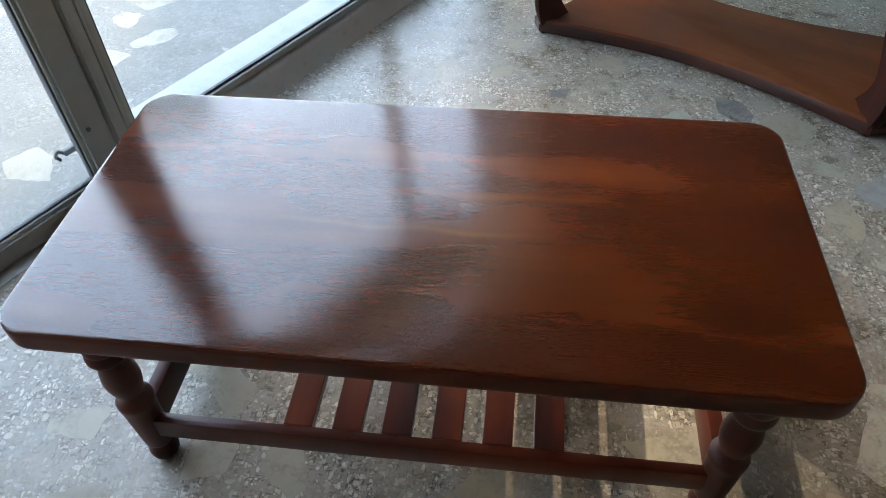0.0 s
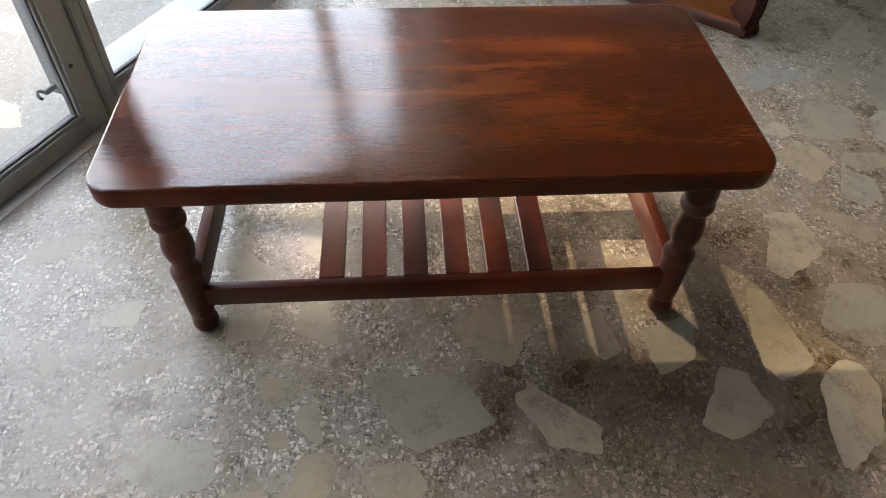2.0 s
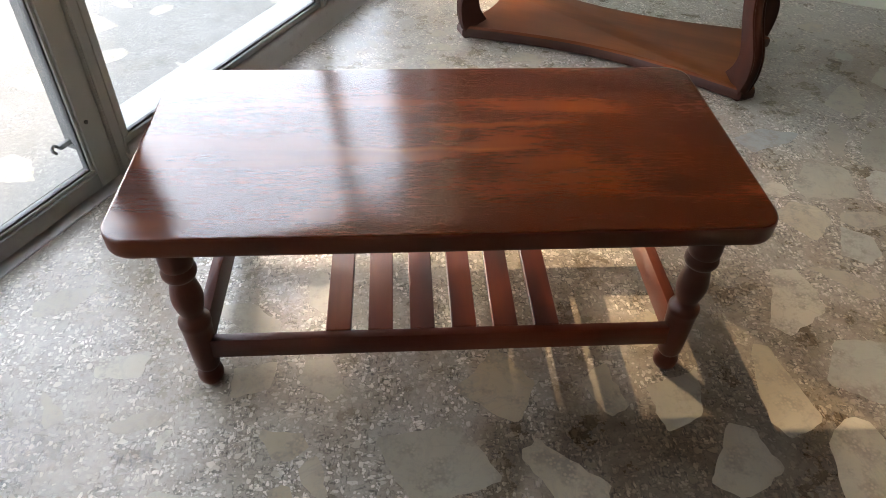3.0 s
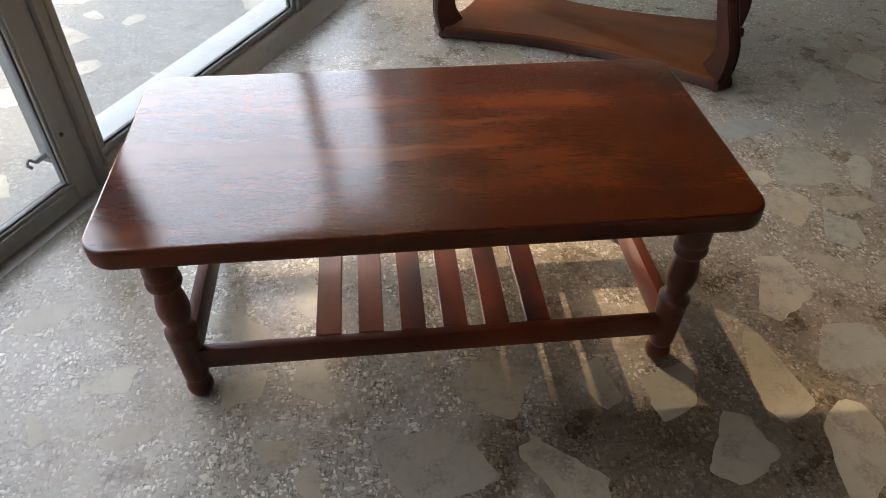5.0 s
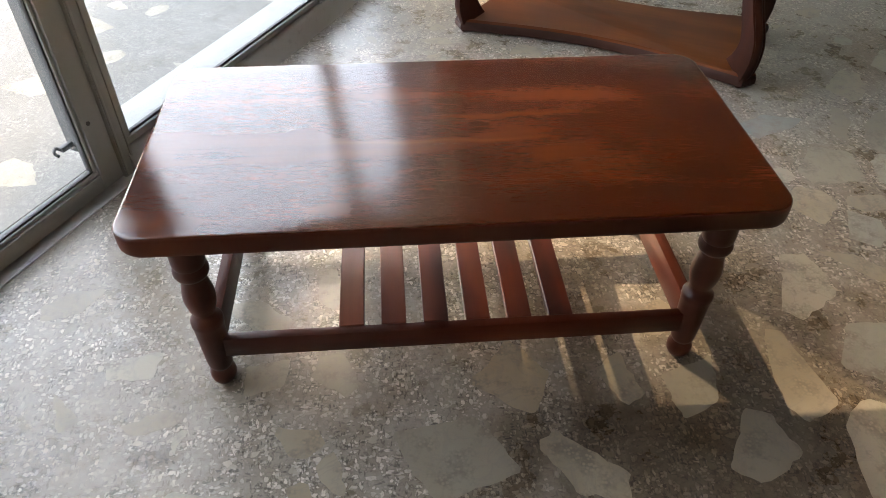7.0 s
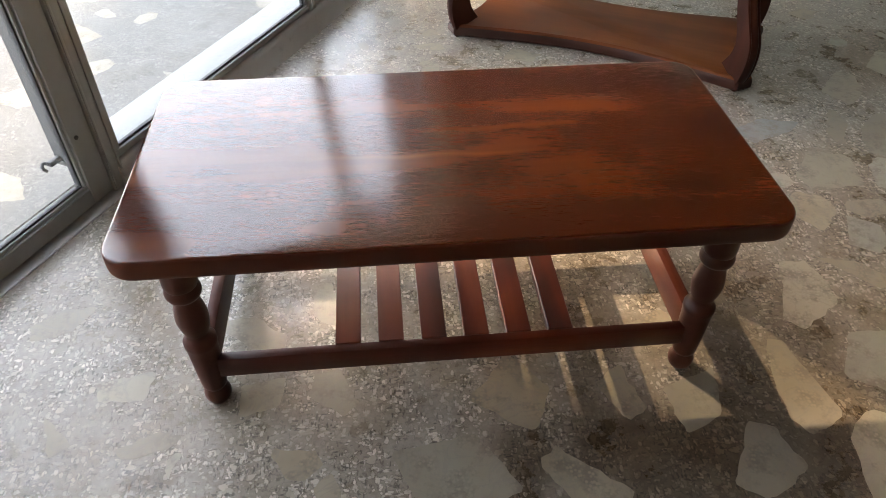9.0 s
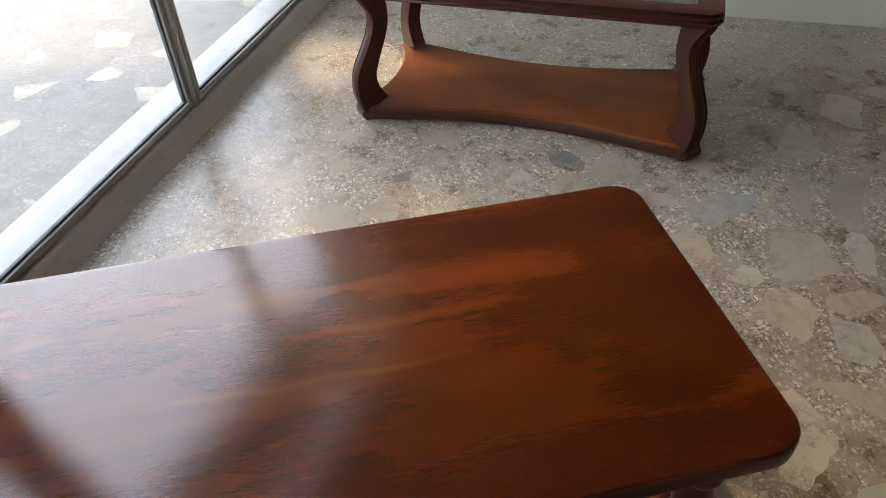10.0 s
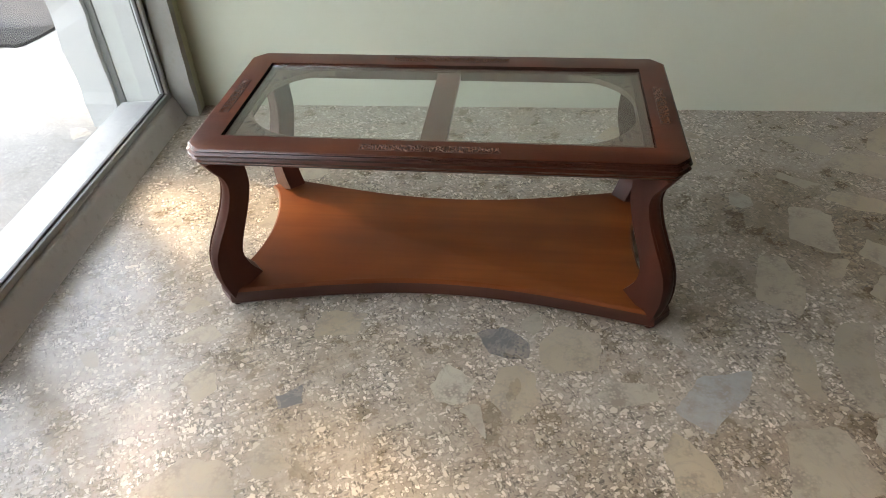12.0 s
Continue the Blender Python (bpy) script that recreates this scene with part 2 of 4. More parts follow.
def make_ground(name):
    m = Mat(name, 0.8)
    c = m.coords(world=True)
    a, b = m.noise(c, 0.6, 5.0), m.noise(c, 14.0, 6.0, 0.7)
    col = m.mix(a, (0.46, 0.43, 0.37), (0.56, 0.53, 0.47))
    col = m.mix(m.grey(b, (0.45, 0.0), (0.75, 0.6)), col, (0.33, 0.30, 0.25))
    m.color(col)
    m.bump(b, 0.4, 0.004)
    return m.m


def make_asphalt(name, tone):
    m = Mat(name, 0.95, 0.0, 0.08)
    c = m.coords(world=True)
    b = m.noise(c, 120.0, 4.0, 0.7)
    col = m.ramp(b, (0.35, (0.03, 0.03, 0.032)), (0.6, (0.07, 0.07, 0.07)), (0.75, (0.16, 0.155, 0.15)))
    col = m.mix(m.grey(m.noise(c, 5.0, 4.0), (0.4, 0.0), (0.7, 0.4)), col, (0.12, 0.11, 0.10))
    m.color(m.mix(1.0, col, (tone, tone, tone * 1.03), "MULTIPLY"))
    m.bump(b, 0.5, 0.004)
    return m.m


MAHOGANY = wood("mahogany_top", (0.013, 0.0021, 0.0004), (0.043, 0.0078, 0.0010), (0.100, 0.0232, 0.0028), 0.32, "x", 0.95, spec=0.04,
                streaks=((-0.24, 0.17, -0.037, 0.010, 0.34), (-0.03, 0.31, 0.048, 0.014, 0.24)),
                knots=((0.0, -0.186, 0.055), (0.004, 0.112, 0.04), (0.455, 0.09, 0.06), (0.449, -0.17, 0.075)), pores=0.11, contrast=1.35)
MAHOGANY_RIM = wood("mahogany_rim", (0.018, 0.0032, 0.0012), (0.055, 0.0100, 0.0030), (0.10, 0.022, 0.006), 0.42, "x", 0.0, spec=0.22)
MAHOGANY_RAIL = wood("mahogany_rail", (0.020, 0.0036, 0.0014), (0.062, 0.0105, 0.0036), (0.125, 0.025, 0.0075), 0.36, "x", 0.08, spec=0.25)
MAHOGANY_RAIL_END = wood("mahogany_short_rail", (0.022, 0.0045, 0.0020), (0.060, 0.012, 0.0046), (0.11, 0.025, 0.009), 0.40, "y", 0.08, spec=0.25)
MAHOGANY_SLAT = wood("mahogany_slat", (0.026, 0.0036, 0.0011), (0.098, 0.0145, 0.0034), (0.20, 0.040, 0.0085), 0.32, "y", 0.2, contrast=0.8)
MAHOGANY_LEG = wood("mahogany_leg", (0.028, 0.0074, 0.0042), (0.062, 0.0158, 0.0086), (0.105, 0.029, 0.0152), 0.42, "z", 0.0, spec=0.26)
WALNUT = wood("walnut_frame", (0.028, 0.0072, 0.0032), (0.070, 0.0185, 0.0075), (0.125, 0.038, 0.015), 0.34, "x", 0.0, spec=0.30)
# darker copy of the frame walnut: shade painted onto its upright faces
WALNUT_SIDE_SHADE = wood("walnut_side_shade", (0.014, 0.0036, 0.0018), (0.038, 0.0098, 0.0045), (0.072, 0.021, 0.009), 0.26, "x", 0.0, spec=0.42)
WALNUT_LEG = wood("walnut_leg", (0.022, 0.0052, 0.0026), (0.052, 0.0125, 0.0055), (0.092, 0.024, 0.0100), 0.46, "z", 0.0, spec=0.20)
WALNUT_SHELF = wood("walnut_shelf", (0.050, 0.0120, 0.0024), (0.128, 0.033, 0.0062), (0.215, 0.064, 0.013), 0.42, "x", 0.0, contrast=1.6, pores=0.0, spec=0.2)
WALNUT_EDGE = wood("walnut_edge", (0.016, 0.005, 0.003), (0.036, 0.011, 0.006), (0.066, 0.022, 0.011), 0.38, "x", 0.0, spec=0.35)
BRACKET = wood("bracket_ply", (0.085, 0.060, 0.040), (0.14, 0.105, 0.072), (0.19, 0.145, 0.105), 0.5, "x", 0.0)
# pale tint carries the highlights on the carved relief
CARVED_GLINT = wood("carved_wood_glint", (0.05, 0.022, 0.012), (0.14, 0.072, 0.041), (0.33, 0.20, 0.12), 0.22, "x", 0.0)
TERRAZZO = make_terrazzo("terrazzo", 1.24, cool=0.99, stains_and_shade=((1.25, -0.15, 0.60, 0.45, 0.6), (0.85, -0.35, 0.55, 0.20, 0.4), (1.85, 0.35, 0.6, 0.5, 0.35), (2.35, 1.25, 0.36, 0.20, 0.75), (2.30, 1.48, 0.30, 0.10, 0.5), (0.95, -0.12, 0.42, 0.085, 0.7), (1.12, -0.20, 0.40, 0.10, 0.55),
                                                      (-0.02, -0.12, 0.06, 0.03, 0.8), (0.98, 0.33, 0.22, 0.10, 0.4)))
YARD = make_terrazzo("yard_terrazzo", 0.80, 0.1, 1.04)
MARBLE = make_marble("marble_offcut", 0.88, None, 0.52)
MARBLE_BLUE = make_marble("blue_marble", 1.0, (0.36, 0.375, 0.37))
MARBLE_SLATE = make_marble("slate_offcut", 1.0, (0.13, 0.13, 0.133))
MARBLE_OUT = make_marble("marble_outside", 0.90, None, 0.1, 0.6)
FRAME_PAINT = make_paint("grey_frame_paint", (0.33, 0.355, 0.345), (0.39, 0.41, 0.40), 0.38, amount=0.3)
REVEAL_PAINT = make_paint("reveal_plaster", (0.30, 0.31, 0.29), (0.35, 0.36, 0.34), 0.7, amount=0.3, scale=3.0, bump=0.3)
# olive tint puts the room corner's shade into the soiled paint
OLIVE_SHADE = make_paint("olive_shade_wall", (0.27, 0.28, 0.18), (0.34, 0.35, 0.24), 0.7, (0.20, 0.18, 0.10), 0.5, 3.0, 0.25)
KERB_PAINT = make_paint("kerb_plaster", (0.47, 0.47, 0.45), (0.56, 0.56, 0.54), 0.7, amount=0.5, scale=5.0, bump=0.3)
SILL_PAINT = make_paint("white_sill", (0.30, 0.31, 0.30), (0.37, 0.37, 0.36), 0.8, amount=0.25, bump=0.3)
PLASTER = make_paint("bare_plaster", (0.23, 0.235, 0.21), (0.30, 0.30, 0.27), 0.8, (0.22, 0.20, 0.15), 0.5, 6.0, 0.4)
WALL_PAINT = make_paint("sage_wall", (0.43, 0.465, 0.36), (0.48, 0.51, 0.40), 0.6, (0.42, 0.41, 0.30), 0.25, 1.2, 0.15)
TAN_PAINT = make_paint("tan_wall", (0.26, 0.158, 0.086), (0.32, 0.198, 0.110), 0.6, (0.22, 0.15, 0.09), 0.25, 1.2, 0.15)
BROWN_PAINT = make_paint("brown_wall", (0.060, 0.040, 0.026), (0.085, 0.058, 0.038), 0.6, (0.10, 0.075, 0.05), 0.25, 1.2, 0.15)
CEILING_PAINT = make_paint("ceiling_paint", (0.12, 0.112, 0.10), (0.15, 0.14, 0.125), 0.85, amount=0.2)
GASKET = make_paint("dark_gasket", (0.06, 0.062, 0.06), (0.09, 0.09, 0.088), 0.6, amount=0.2)
STEEL = make_paint("weathered_steel", (0.075, 0.075, 0.075), (0.13, 0.13, 0.13), 0.45, amount=0.4, scale=20.0)
GLASS = make_glass("window_glass")
TABLE_GLASS = make_glass("table_glass", (0.95, 0.98, 0.965), 1.62)
LEAF = make_leaf()
BARK = make_paint("bark", (0.10, 0.075, 0.05), (0.16, 0.12, 0.085), 0.9, amount=0.4, scale=9.0, bump=0.8)
GROUND = make_ground("dusty_ground")
ASPHALT = make_asphalt("asphalt", 0.72)
DARK_ASPHALT = make_asphalt("dark_asphalt", 0.30)

# ---- mesh helpers ----


def finish(bm, mat, name, smooth=True, angle=35):
    bmesh.ops.recalc_face_normals(bm, faces=bm.faces)
    me = bpy.data.meshes.new(name)
    bm.to_mesh(me)
    bm.free()
    me.materials.append(mat)
    if smooth:
        me.polygons.foreach_set("use_smooth", [True] * len(me.polygons))
        me.set_sharp_from_angle(angle=radians(angle))
    return me


def thing(name, label, category, m=None, group="", kind=""):
    ob = new(name)
    ob.empty_display_size = 0.1
    if m is not None:
        ob.matrix_world = m
    return tagged(ob, label, category, group, kind)


def part(name, bm, mat, parent, label="", m=None, smooth=True, angle=35):
    ob = new(name, finish(bm, mat, name, smooth, angle))
    ob.parent = parent
    if m is not None:
        ob.matrix_local = m
    return tagged(ob, label)


def solid(name, bm, mat, label, category, m=None, kind="", smooth=True):
    ob = new(name, finish(bm, mat, name, smooth))
    if m is not None:
        ob.matrix_world = m
    return tagged(ob, label, category, "", kind)


def box(bm, x0, x1, y0, y1, z0, z1, bevel=0.0, seg=2):
    g = bmesh.ops.create_cube(bm, size=1.0)
    bmesh.ops.scale(bm, vec=(x1 - x0, y1 - y0, z1 - z0), verts=g["verts"])
    bmesh.ops.translate(bm, vec=((x0 + x1) / 2, (y0 + y1) / 2, (z0 + z1) / 2), verts=g["verts"])
    if bevel:
        edges = list({e for v in g["verts"] for e in v.link_edges})
        bmesh.ops.bevel(bm, geom=edges, offset=bevel, segments=seg, profile=0.5, affect="EDGES")
    return bm


def loft(bm, rings, cap=True, closed=True):
    """Skin through rings of equally many points."""
    vs = [[bm.verts.new(p) for p in r] for r in rings]
    n = len(rings[0])
    for a, b in zip(vs, vs[1:]):
        for i in range(n if closed else n - 1):
            j = (i + 1) % n
            bm.faces.new((a[i], a[j], b[j], b[i]))
    if cap:
        bm.faces.new(vs[0][::-1])
        bm.faces.new(vs[-1])
    return bm


def lathe(bm, profile, seg=28):
    return loft(bm, [[(r * math.cos(2 * math.pi * i / seg), r * math.sin(2 * math.pi * i / seg), z) for i in range(seg)] for r, z in profile])


def rounded_rect(hx, hy, r, seg=8):
    pts = []
    for cx, cy, a0 in ((hx - r, hy - r, 0), (-hx + r, hy - r, 90), (-hx + r, -hy + r, 180), (hx - r, -hy + r, 270)):
        for i in range(seg + 1):
            a = radians(a0 + 90 * i / seg)
            pts.append((cx + r * math.cos(a), cy + r * math.sin(a)))
    return pts


def slab(bm, hx, hy, r, layers, seg=8):
    """A board with rounded corners; layers of (inset, z) shape its edge."""
    return loft(bm, [[(x, y, z) for x, y in rounded_rect(hx - i, hy - i, max(r - i, 0.002), seg)] for i, z in layers])


def smoothstep(t):
    return t * t * (3 - 2 * t)


def spline(points, n):
    """Catmull-Rom through points, n samples a span."""
    p = [Vector(q) for q in points]
    p = [2 * p[0] - p[1]] + p + [2 * p[-1] - p[-2]]
    out = []
    for i in range(1, len(p) - 2):
        for k in range(n):
            t = k / n
            a, b, c, d = p[i - 1:i + 3]
            out.append(0.5 * (2 * b + (c - a) * t + (2 * a - 5 * b + 4 * c - d) * t * t + (3 * b - a - 3 * c + d) * t ** 3))
    return out + [p[-2]]


# ---- the room: u along the back wall, v along the window wall ----
ROOM = pose(0.785, 2.85, 0, 0, 0, -27.2)
U1, V1, CEIL, TOP = 4.7, -6.0, 3.80, 3.55
POST, MULL, JAMB, END = -2.252, -1.20, -0.117, -4.15
FRAME_U = -0.05

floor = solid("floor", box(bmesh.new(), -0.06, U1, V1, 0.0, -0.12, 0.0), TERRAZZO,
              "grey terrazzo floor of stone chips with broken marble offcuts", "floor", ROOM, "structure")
ceiling = solid("ceiling", box(bmesh.new(), -0.25, U1 + 0.2, V1 - 0.2, 0.2, CEIL, CEIL + 0.15), CEILING_PAINT,
                "bare dark grey concrete ceiling", "ceiling", ROOM, "structure")
solid("wall_north", box(bmesh.new(), -0.06, U1 + 0.2, 0.0, 0.2, -0.12, 1.15), WALL_PAINT,
      "pale sage green painted plaster wall", "wall", ROOM, "structure")
solid("wall_north_upper", box(bmesh.new(), -0.06, U1 + 0.2, 0.0, 0.2, 1.15, CEIL), BROWN_PAINT,
      "dark brown painted upper part of the wall", "wall", ROOM, "structure")
solid("wall_east", box(bmesh.new(), U1, U1 + 0.2, V1, 0.0, -0.12, CEIL), TAN_PAINT,
      "dark tan painted plaster wall", "wall", ROOM, "structure")
solid("wall_south", box(bmesh.new(), -0.25, U1 + 0.2, V1 - 0.2, V1, -0.12, CEIL), TAN_PAINT,
      "dark tan painted plaster wall", "wall", ROOM, "structure")

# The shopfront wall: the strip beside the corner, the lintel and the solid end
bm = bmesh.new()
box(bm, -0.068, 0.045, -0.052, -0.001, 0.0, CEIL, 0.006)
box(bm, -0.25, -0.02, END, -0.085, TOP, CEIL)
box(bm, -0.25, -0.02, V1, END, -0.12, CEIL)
solid("wall_west", bm, OLIVE_SHADE, "stained plaster strip and lintel round the shopfront glazing, olive for corner shade", "wall", ROOM, "structure")


def rough_post(u0, u1, v0, v1, z0, z1, wave, seed):
    """A rendered upright whose arrises are uneven."""
    rings = []
    n = 46
    for k in range(n + 1):
        z = z0 + (z1 - z0) * (k / n) ** 1.6
        a, b = wave * noise.noise((z * 9, seed, 0)), wave * noise.noise((z * 11, seed + 5, 0))
        c = wave * 0.6 * noise.noise((z * 31, seed + 9, 0))
        rings.append([(u0 + a, v0 + b + c, z), (u1 + b, v0 + a * 0.4 + c, z), (u1 + a * 0.3, v1, z), (u0, v1, z)])
    return loft(bmesh.new(), rings)


solid("wall_pier", rough_post(-0.345, -0.226, -0.135, 0.2, -0.12, CEIL, 0.012, 2.0), SILL_PAINT, "white rendered pier outside the shop window", "wall", ROOM, "structure", False)
solid("window_reveal", rough_post(-0.198, -0.070, -0.112, 0.2, -0.06, CEIL, 0.003, 6.0), REVEAL_PAINT, "pale grey plastered reveal beside the shop window", "wall", ROOM, "structure", False)
solid("shutter_channel", box(bmesh.new(), -0.225, -0.199, -0.118, 0.1, -0.06, CEIL, 0.002), STEEL, "dark steel shutter channel set in the reveal", "channel", ROOM, "structure")
solid("plaster_edge", rough_post(-0.030, 0.049, -0.086, -0.053, 0.0, CEIL, 0.006, 11.0), PLASTER, "pale bare plaster edge beside the window frame", "plaster", ROOM, "structure", False)


def kerb(v0, v1):
    """Low plastered kerb under the glazing, with a rounded inner foot and a sill outside."""
    prof = [(0.004, 0.0), (-0.004, 0.012), (-0.012, 0.035), (-0.020, 0.055), (-0.026, 0.070), (-0.034, 0.0755), (-0.066, 0.0765),
            (-0.12, 0.074), (-0.190, 0.070), (-0.200, 0.064), (-0.204, -0.06), (0.0, -0.06)]
    rings = []
    n = 40
    for k in range(n + 1):
        v = v0 + (v1 - v0) * k / n
        w = 0.0022 * noise.noise((v * 7, 3.1, 0))
        rings.append([(u + (w if 0.0 < z < 0.08 else 0), v, z + (w * 0.4 if z > 0.06 else 0)) for u, z in prof])
    return loft(bmesh.new(), rings)


solid("kerb", kerb(POST - 0.04, -0.02), KERB_PAINT, "low grey plastered kerb below the shop window", "kerb", ROOM, "structure")
# kerb under the unseen pane added past the door
solid("kerb", kerb(END, -3.30), KERB_PAINT, "low grey plastered kerb below the shop window", "kerb", ROOM, "structure")


def sill():
    bm = bmesh.new()
    box(bm, -0.205, -0.068, POST - 0.03, -0.13, 0.072, 0.080, 0.003)
    return bm


solid("window_sill", sill(), SILL_PAINT, "white painted outer sill, sunlit and dusty", "sill", ROOM, "structure")


def window(name, v0, v1, z0, z1, label):
    """A fixed pane: slim frame bars with a raised bead and a dark gasket, and the glass."""
    w = thing(name, label, "window", ROOM, "", "structure")
    b = 0.022
    for (a0, a1, c0, c1) in ((v0, v1, z0, z0 + b), (v0, v1, z1 - b, z1), (v0, v0 + b, z0 + b, z1 - b), (v1 - b, v1, z0 + b, z1 - b)):
        part("window_frame", box(bmesh.new(), FRAME_U - 0.018, FRAME_U + 0.016, a0, a1, c0, c1, 0.003), FRAME_PAINT, w)
    g = b + 0.007
    for (a0, a1, c0, c1) in ((v0 + b, v1 - b, z0 + b, z0 + g), (v0 + b, v1 - b, z1 - g, z1 - b), (v0 + b, v0 + g, z0 + g, z1 - g), (v1 - g, v1 - b, z0 + g, z1 - g)):
        part("gasket", box(bmesh.new(), FRAME_U - 0.008, FRAME_U + 0.007, a0, a1, c0, c1, 0.001), GASKET, w, "dark rubber glazing gasket")
    p = part("pane", box(bmesh.new(), FRAME_U - 0.003, FRAME_U + 0.003, v0 + b + 0.002, v1 - b - 0.002, z0 + b + 0.002, z1 - b - 0.002), GLASS, w, "clear window glass")
    p.visible_shadow = False
    return w


window("window_1", POST - 0.024, MULL - 0.016, 0.078, TOP, "tall fixed shop window in a grey painted frame")
window("window_2", MULL + 0.016, JAMB + 0.028, 0.078, TOP, "tall fixed shop window in a grey painted frame")
# unseen extra pane past the door, added to brighten the front floor
window("added_window", END, -3.36, 0.078, TOP, "tall fixed shop window in a grey painted frame")


def upright(name, v0, v1, z0, label, u0=-0.075, u1=-0.024):
    t = thing(name, label, "window frame", ROOM, "", "structure")
    part("post", box(bmesh.new(), u0, u1, v0, v1, z0, TOP, 0.004), FRAME_PAINT, t)
    for v in (v0 + 0.007, v1 - 0.007):
        part("bead", box(bmesh.new(), u1 - 0.003, u1 + 0.004, v - 0.004, v + 0.004, z0 + 0.004, TOP - 0.01, 0.0025), FRAME_PAINT, t)
    return t


upright("mullion", MULL - 0.016, MULL + 0.016, 0.075, "grey painted window mullion with raised beads")
upright("door_post", -2.322, POST - 0.024, 0.0, "grey painted door post")
upright("door_post", -3.36, -3.30, 0.0, "grey painted door post")


def door():
    """Glazed shop door: wide stiles, low bottom rail, glass held by beads."""
    d = thing("door_1", "closed glazed shop door in a grey painted metal frame", "door", ROOM, "", "structure")
    a, b, s = -3.297, -2.325, 0.069
    u0, u1 = -0.075, -0.030
    for v0, v1 in ((a, a + s), (b - s, b)):
        part("stile", box(bmesh.new(), u0, u1, v0, v1, 0.008, TOP - 0.004, 0.004), FRAME_PAINT, d)
    part("bottom_rail", box(bmesh.new(), u0, u1, a + s, b - s, 0.008, 0.058, 0.004), FRAME_PAINT, d)
    part("top_rail", box(bmesh.new(), u0, u1, a + s, b - s, TOP - 0.10, TOP - 0.004, 0.004), FRAME_PAINT, d)
    i, z0, z1 = 0.011, 0.058, TOP - 0.10
    for (v0, v1, c0, c1) in ((a + s, b - s, z0, z0 + i), (a + s, b - s, z1 - i, z1), (a + s, a + s + i, z0 + i, z1 - i), (b - s - i, b - s, z0 + i, z1 - i)):
        part("glazing_bead", box(bmesh.new(), u0 + 0.008, u1 - 0.006, v0, v1, c0, c1, 0.003), FRAME_PAINT, d)
    for (v0, v1, c0, c1) in ((a + s + i, b - s - i, z0 + i, z0 + i + 0.005), (b - s - i - 0.005, b - s - i, z0 + i, z1 - i), (a + s + i, a + s + i + 0.005, z0 + i, z1 - i)):
        part("gasket", box(bmesh.new(), u0 + 0.012, u1 - 0.012, v0, v1, c0, c1, 0.001), GASKET, d, "dark rubber glazing gasket")
    p = part("pane", box(bmesh.new(), -0.054, -0.048, a + s + i + 0.002, b - s - i - 0.002, z0 + i + 0.002, z1 - i - 0.002), GLASS, d, "clear door glass")
    p.visible_shadow = False
    bm = bmesh.new()
    lathe(bm, [(0.004, -0.004), (0.006, 0.0), (0.006, 0.002), (0.003, 0.003)], 12)
    part("screw", bm, STEEL, d, "small dark screw head", pose(u1 + 0.001, b - 0.05, 0.21, 0, 90, 0))
    return d


door()
bm = bmesh.new()
box(bm, -0.14, 0.004, -3.36, POST - 0.04, -0.08, 0.003, 0.003)
solid("threshold", bm, KERB_PAINT, "worn plastered threshold under the glazed door", "threshold", ROOM, "structure")


def shutter_guide():
    t = thing("shutter_guide", "dark steel roller shutter guide with a latch at its foot", "shutter guide",
              ROOM @ Matrix.Translation((0.01, 0.028, 0.078)))
    bm = bmesh.new()
    box(bm, -0.135, -0.105, -2.415, -2.409, 0.05, TOP - 0.078)
    box(bm, -0.111, -0.105, -2.409, -2.396, 0.05, TOP - 0.078)
    box(bm, -0.135, -0.129, -2.409, -2.396, 0.05, TOP - 0.078)
    part("channel", bm, STEEL, t)
    bm = bmesh.new()
    box(bm, -0.137, -0.103, -2.418, -2.394, 0.034, 0.052, 0.004)
    part("foot_block", bm, STEEL, t)
    bm = bmesh.new()
    box(bm, -0.128, -0.112, -2.452, -2.412, 0.050, 0.066, 0.004)
    pts = spline([(-0.120, -2.450, 0.058), (-0.124, -2.462, 0.068), (-0.120, -2.472, 0.060), (-0.116, -2.466, 0.048)], 4)
    for i, q in enumerate(pts[:-1]):
        d = (pts[i + 1] - q).normalized()
        g = bmesh.ops.create_cone(bm, cap_ends=True, segments=8, radius1=0.0045, radius2=0.0045, depth=(pts[i + 1] - q).length * 1.3)
        bmesh.ops.transform(bm, matrix=Matrix.Translation((q + pts[i + 1]) / 2) @ d.to_track_quat("Z", "Y").to_matrix().to_4x4(), verts=g["verts"])
    part("hook", bm, STEEL, t, "curled steel latch hook")


shutter_guide()

# ---- outside ----


def sheet(n, half, z):
    bm = bmesh.new()
    bmesh.ops.create_grid(bm, x_segments=n, y_segments=n, size=half)
    bmesh.ops.translate(bm, vec=(0, 0, z), verts=bm.verts)
    return bm


solid("ground", sheet(8, 600.0, -0.06), GROUND, "dusty pale ground reaching to the horizon", "ground", None, "structure")
yard = solid("pavement", box(bmesh.new(), -4.2, -0.19, -6.5, 0.95, -0.16, -0.02), YARD,
             "pale paved yard with broken marble offcuts outside the window", "pavement", ROOM, "structure")


solid("canopy", box(bmesh.new(), -1.05, -0.26, V1 - 0.5, 0.45, 3.30, 3.44, 0.01), CEILING_PAINT,
      "bare grey concrete canopy above the shopfront", "canopy", ROOM, "structure")


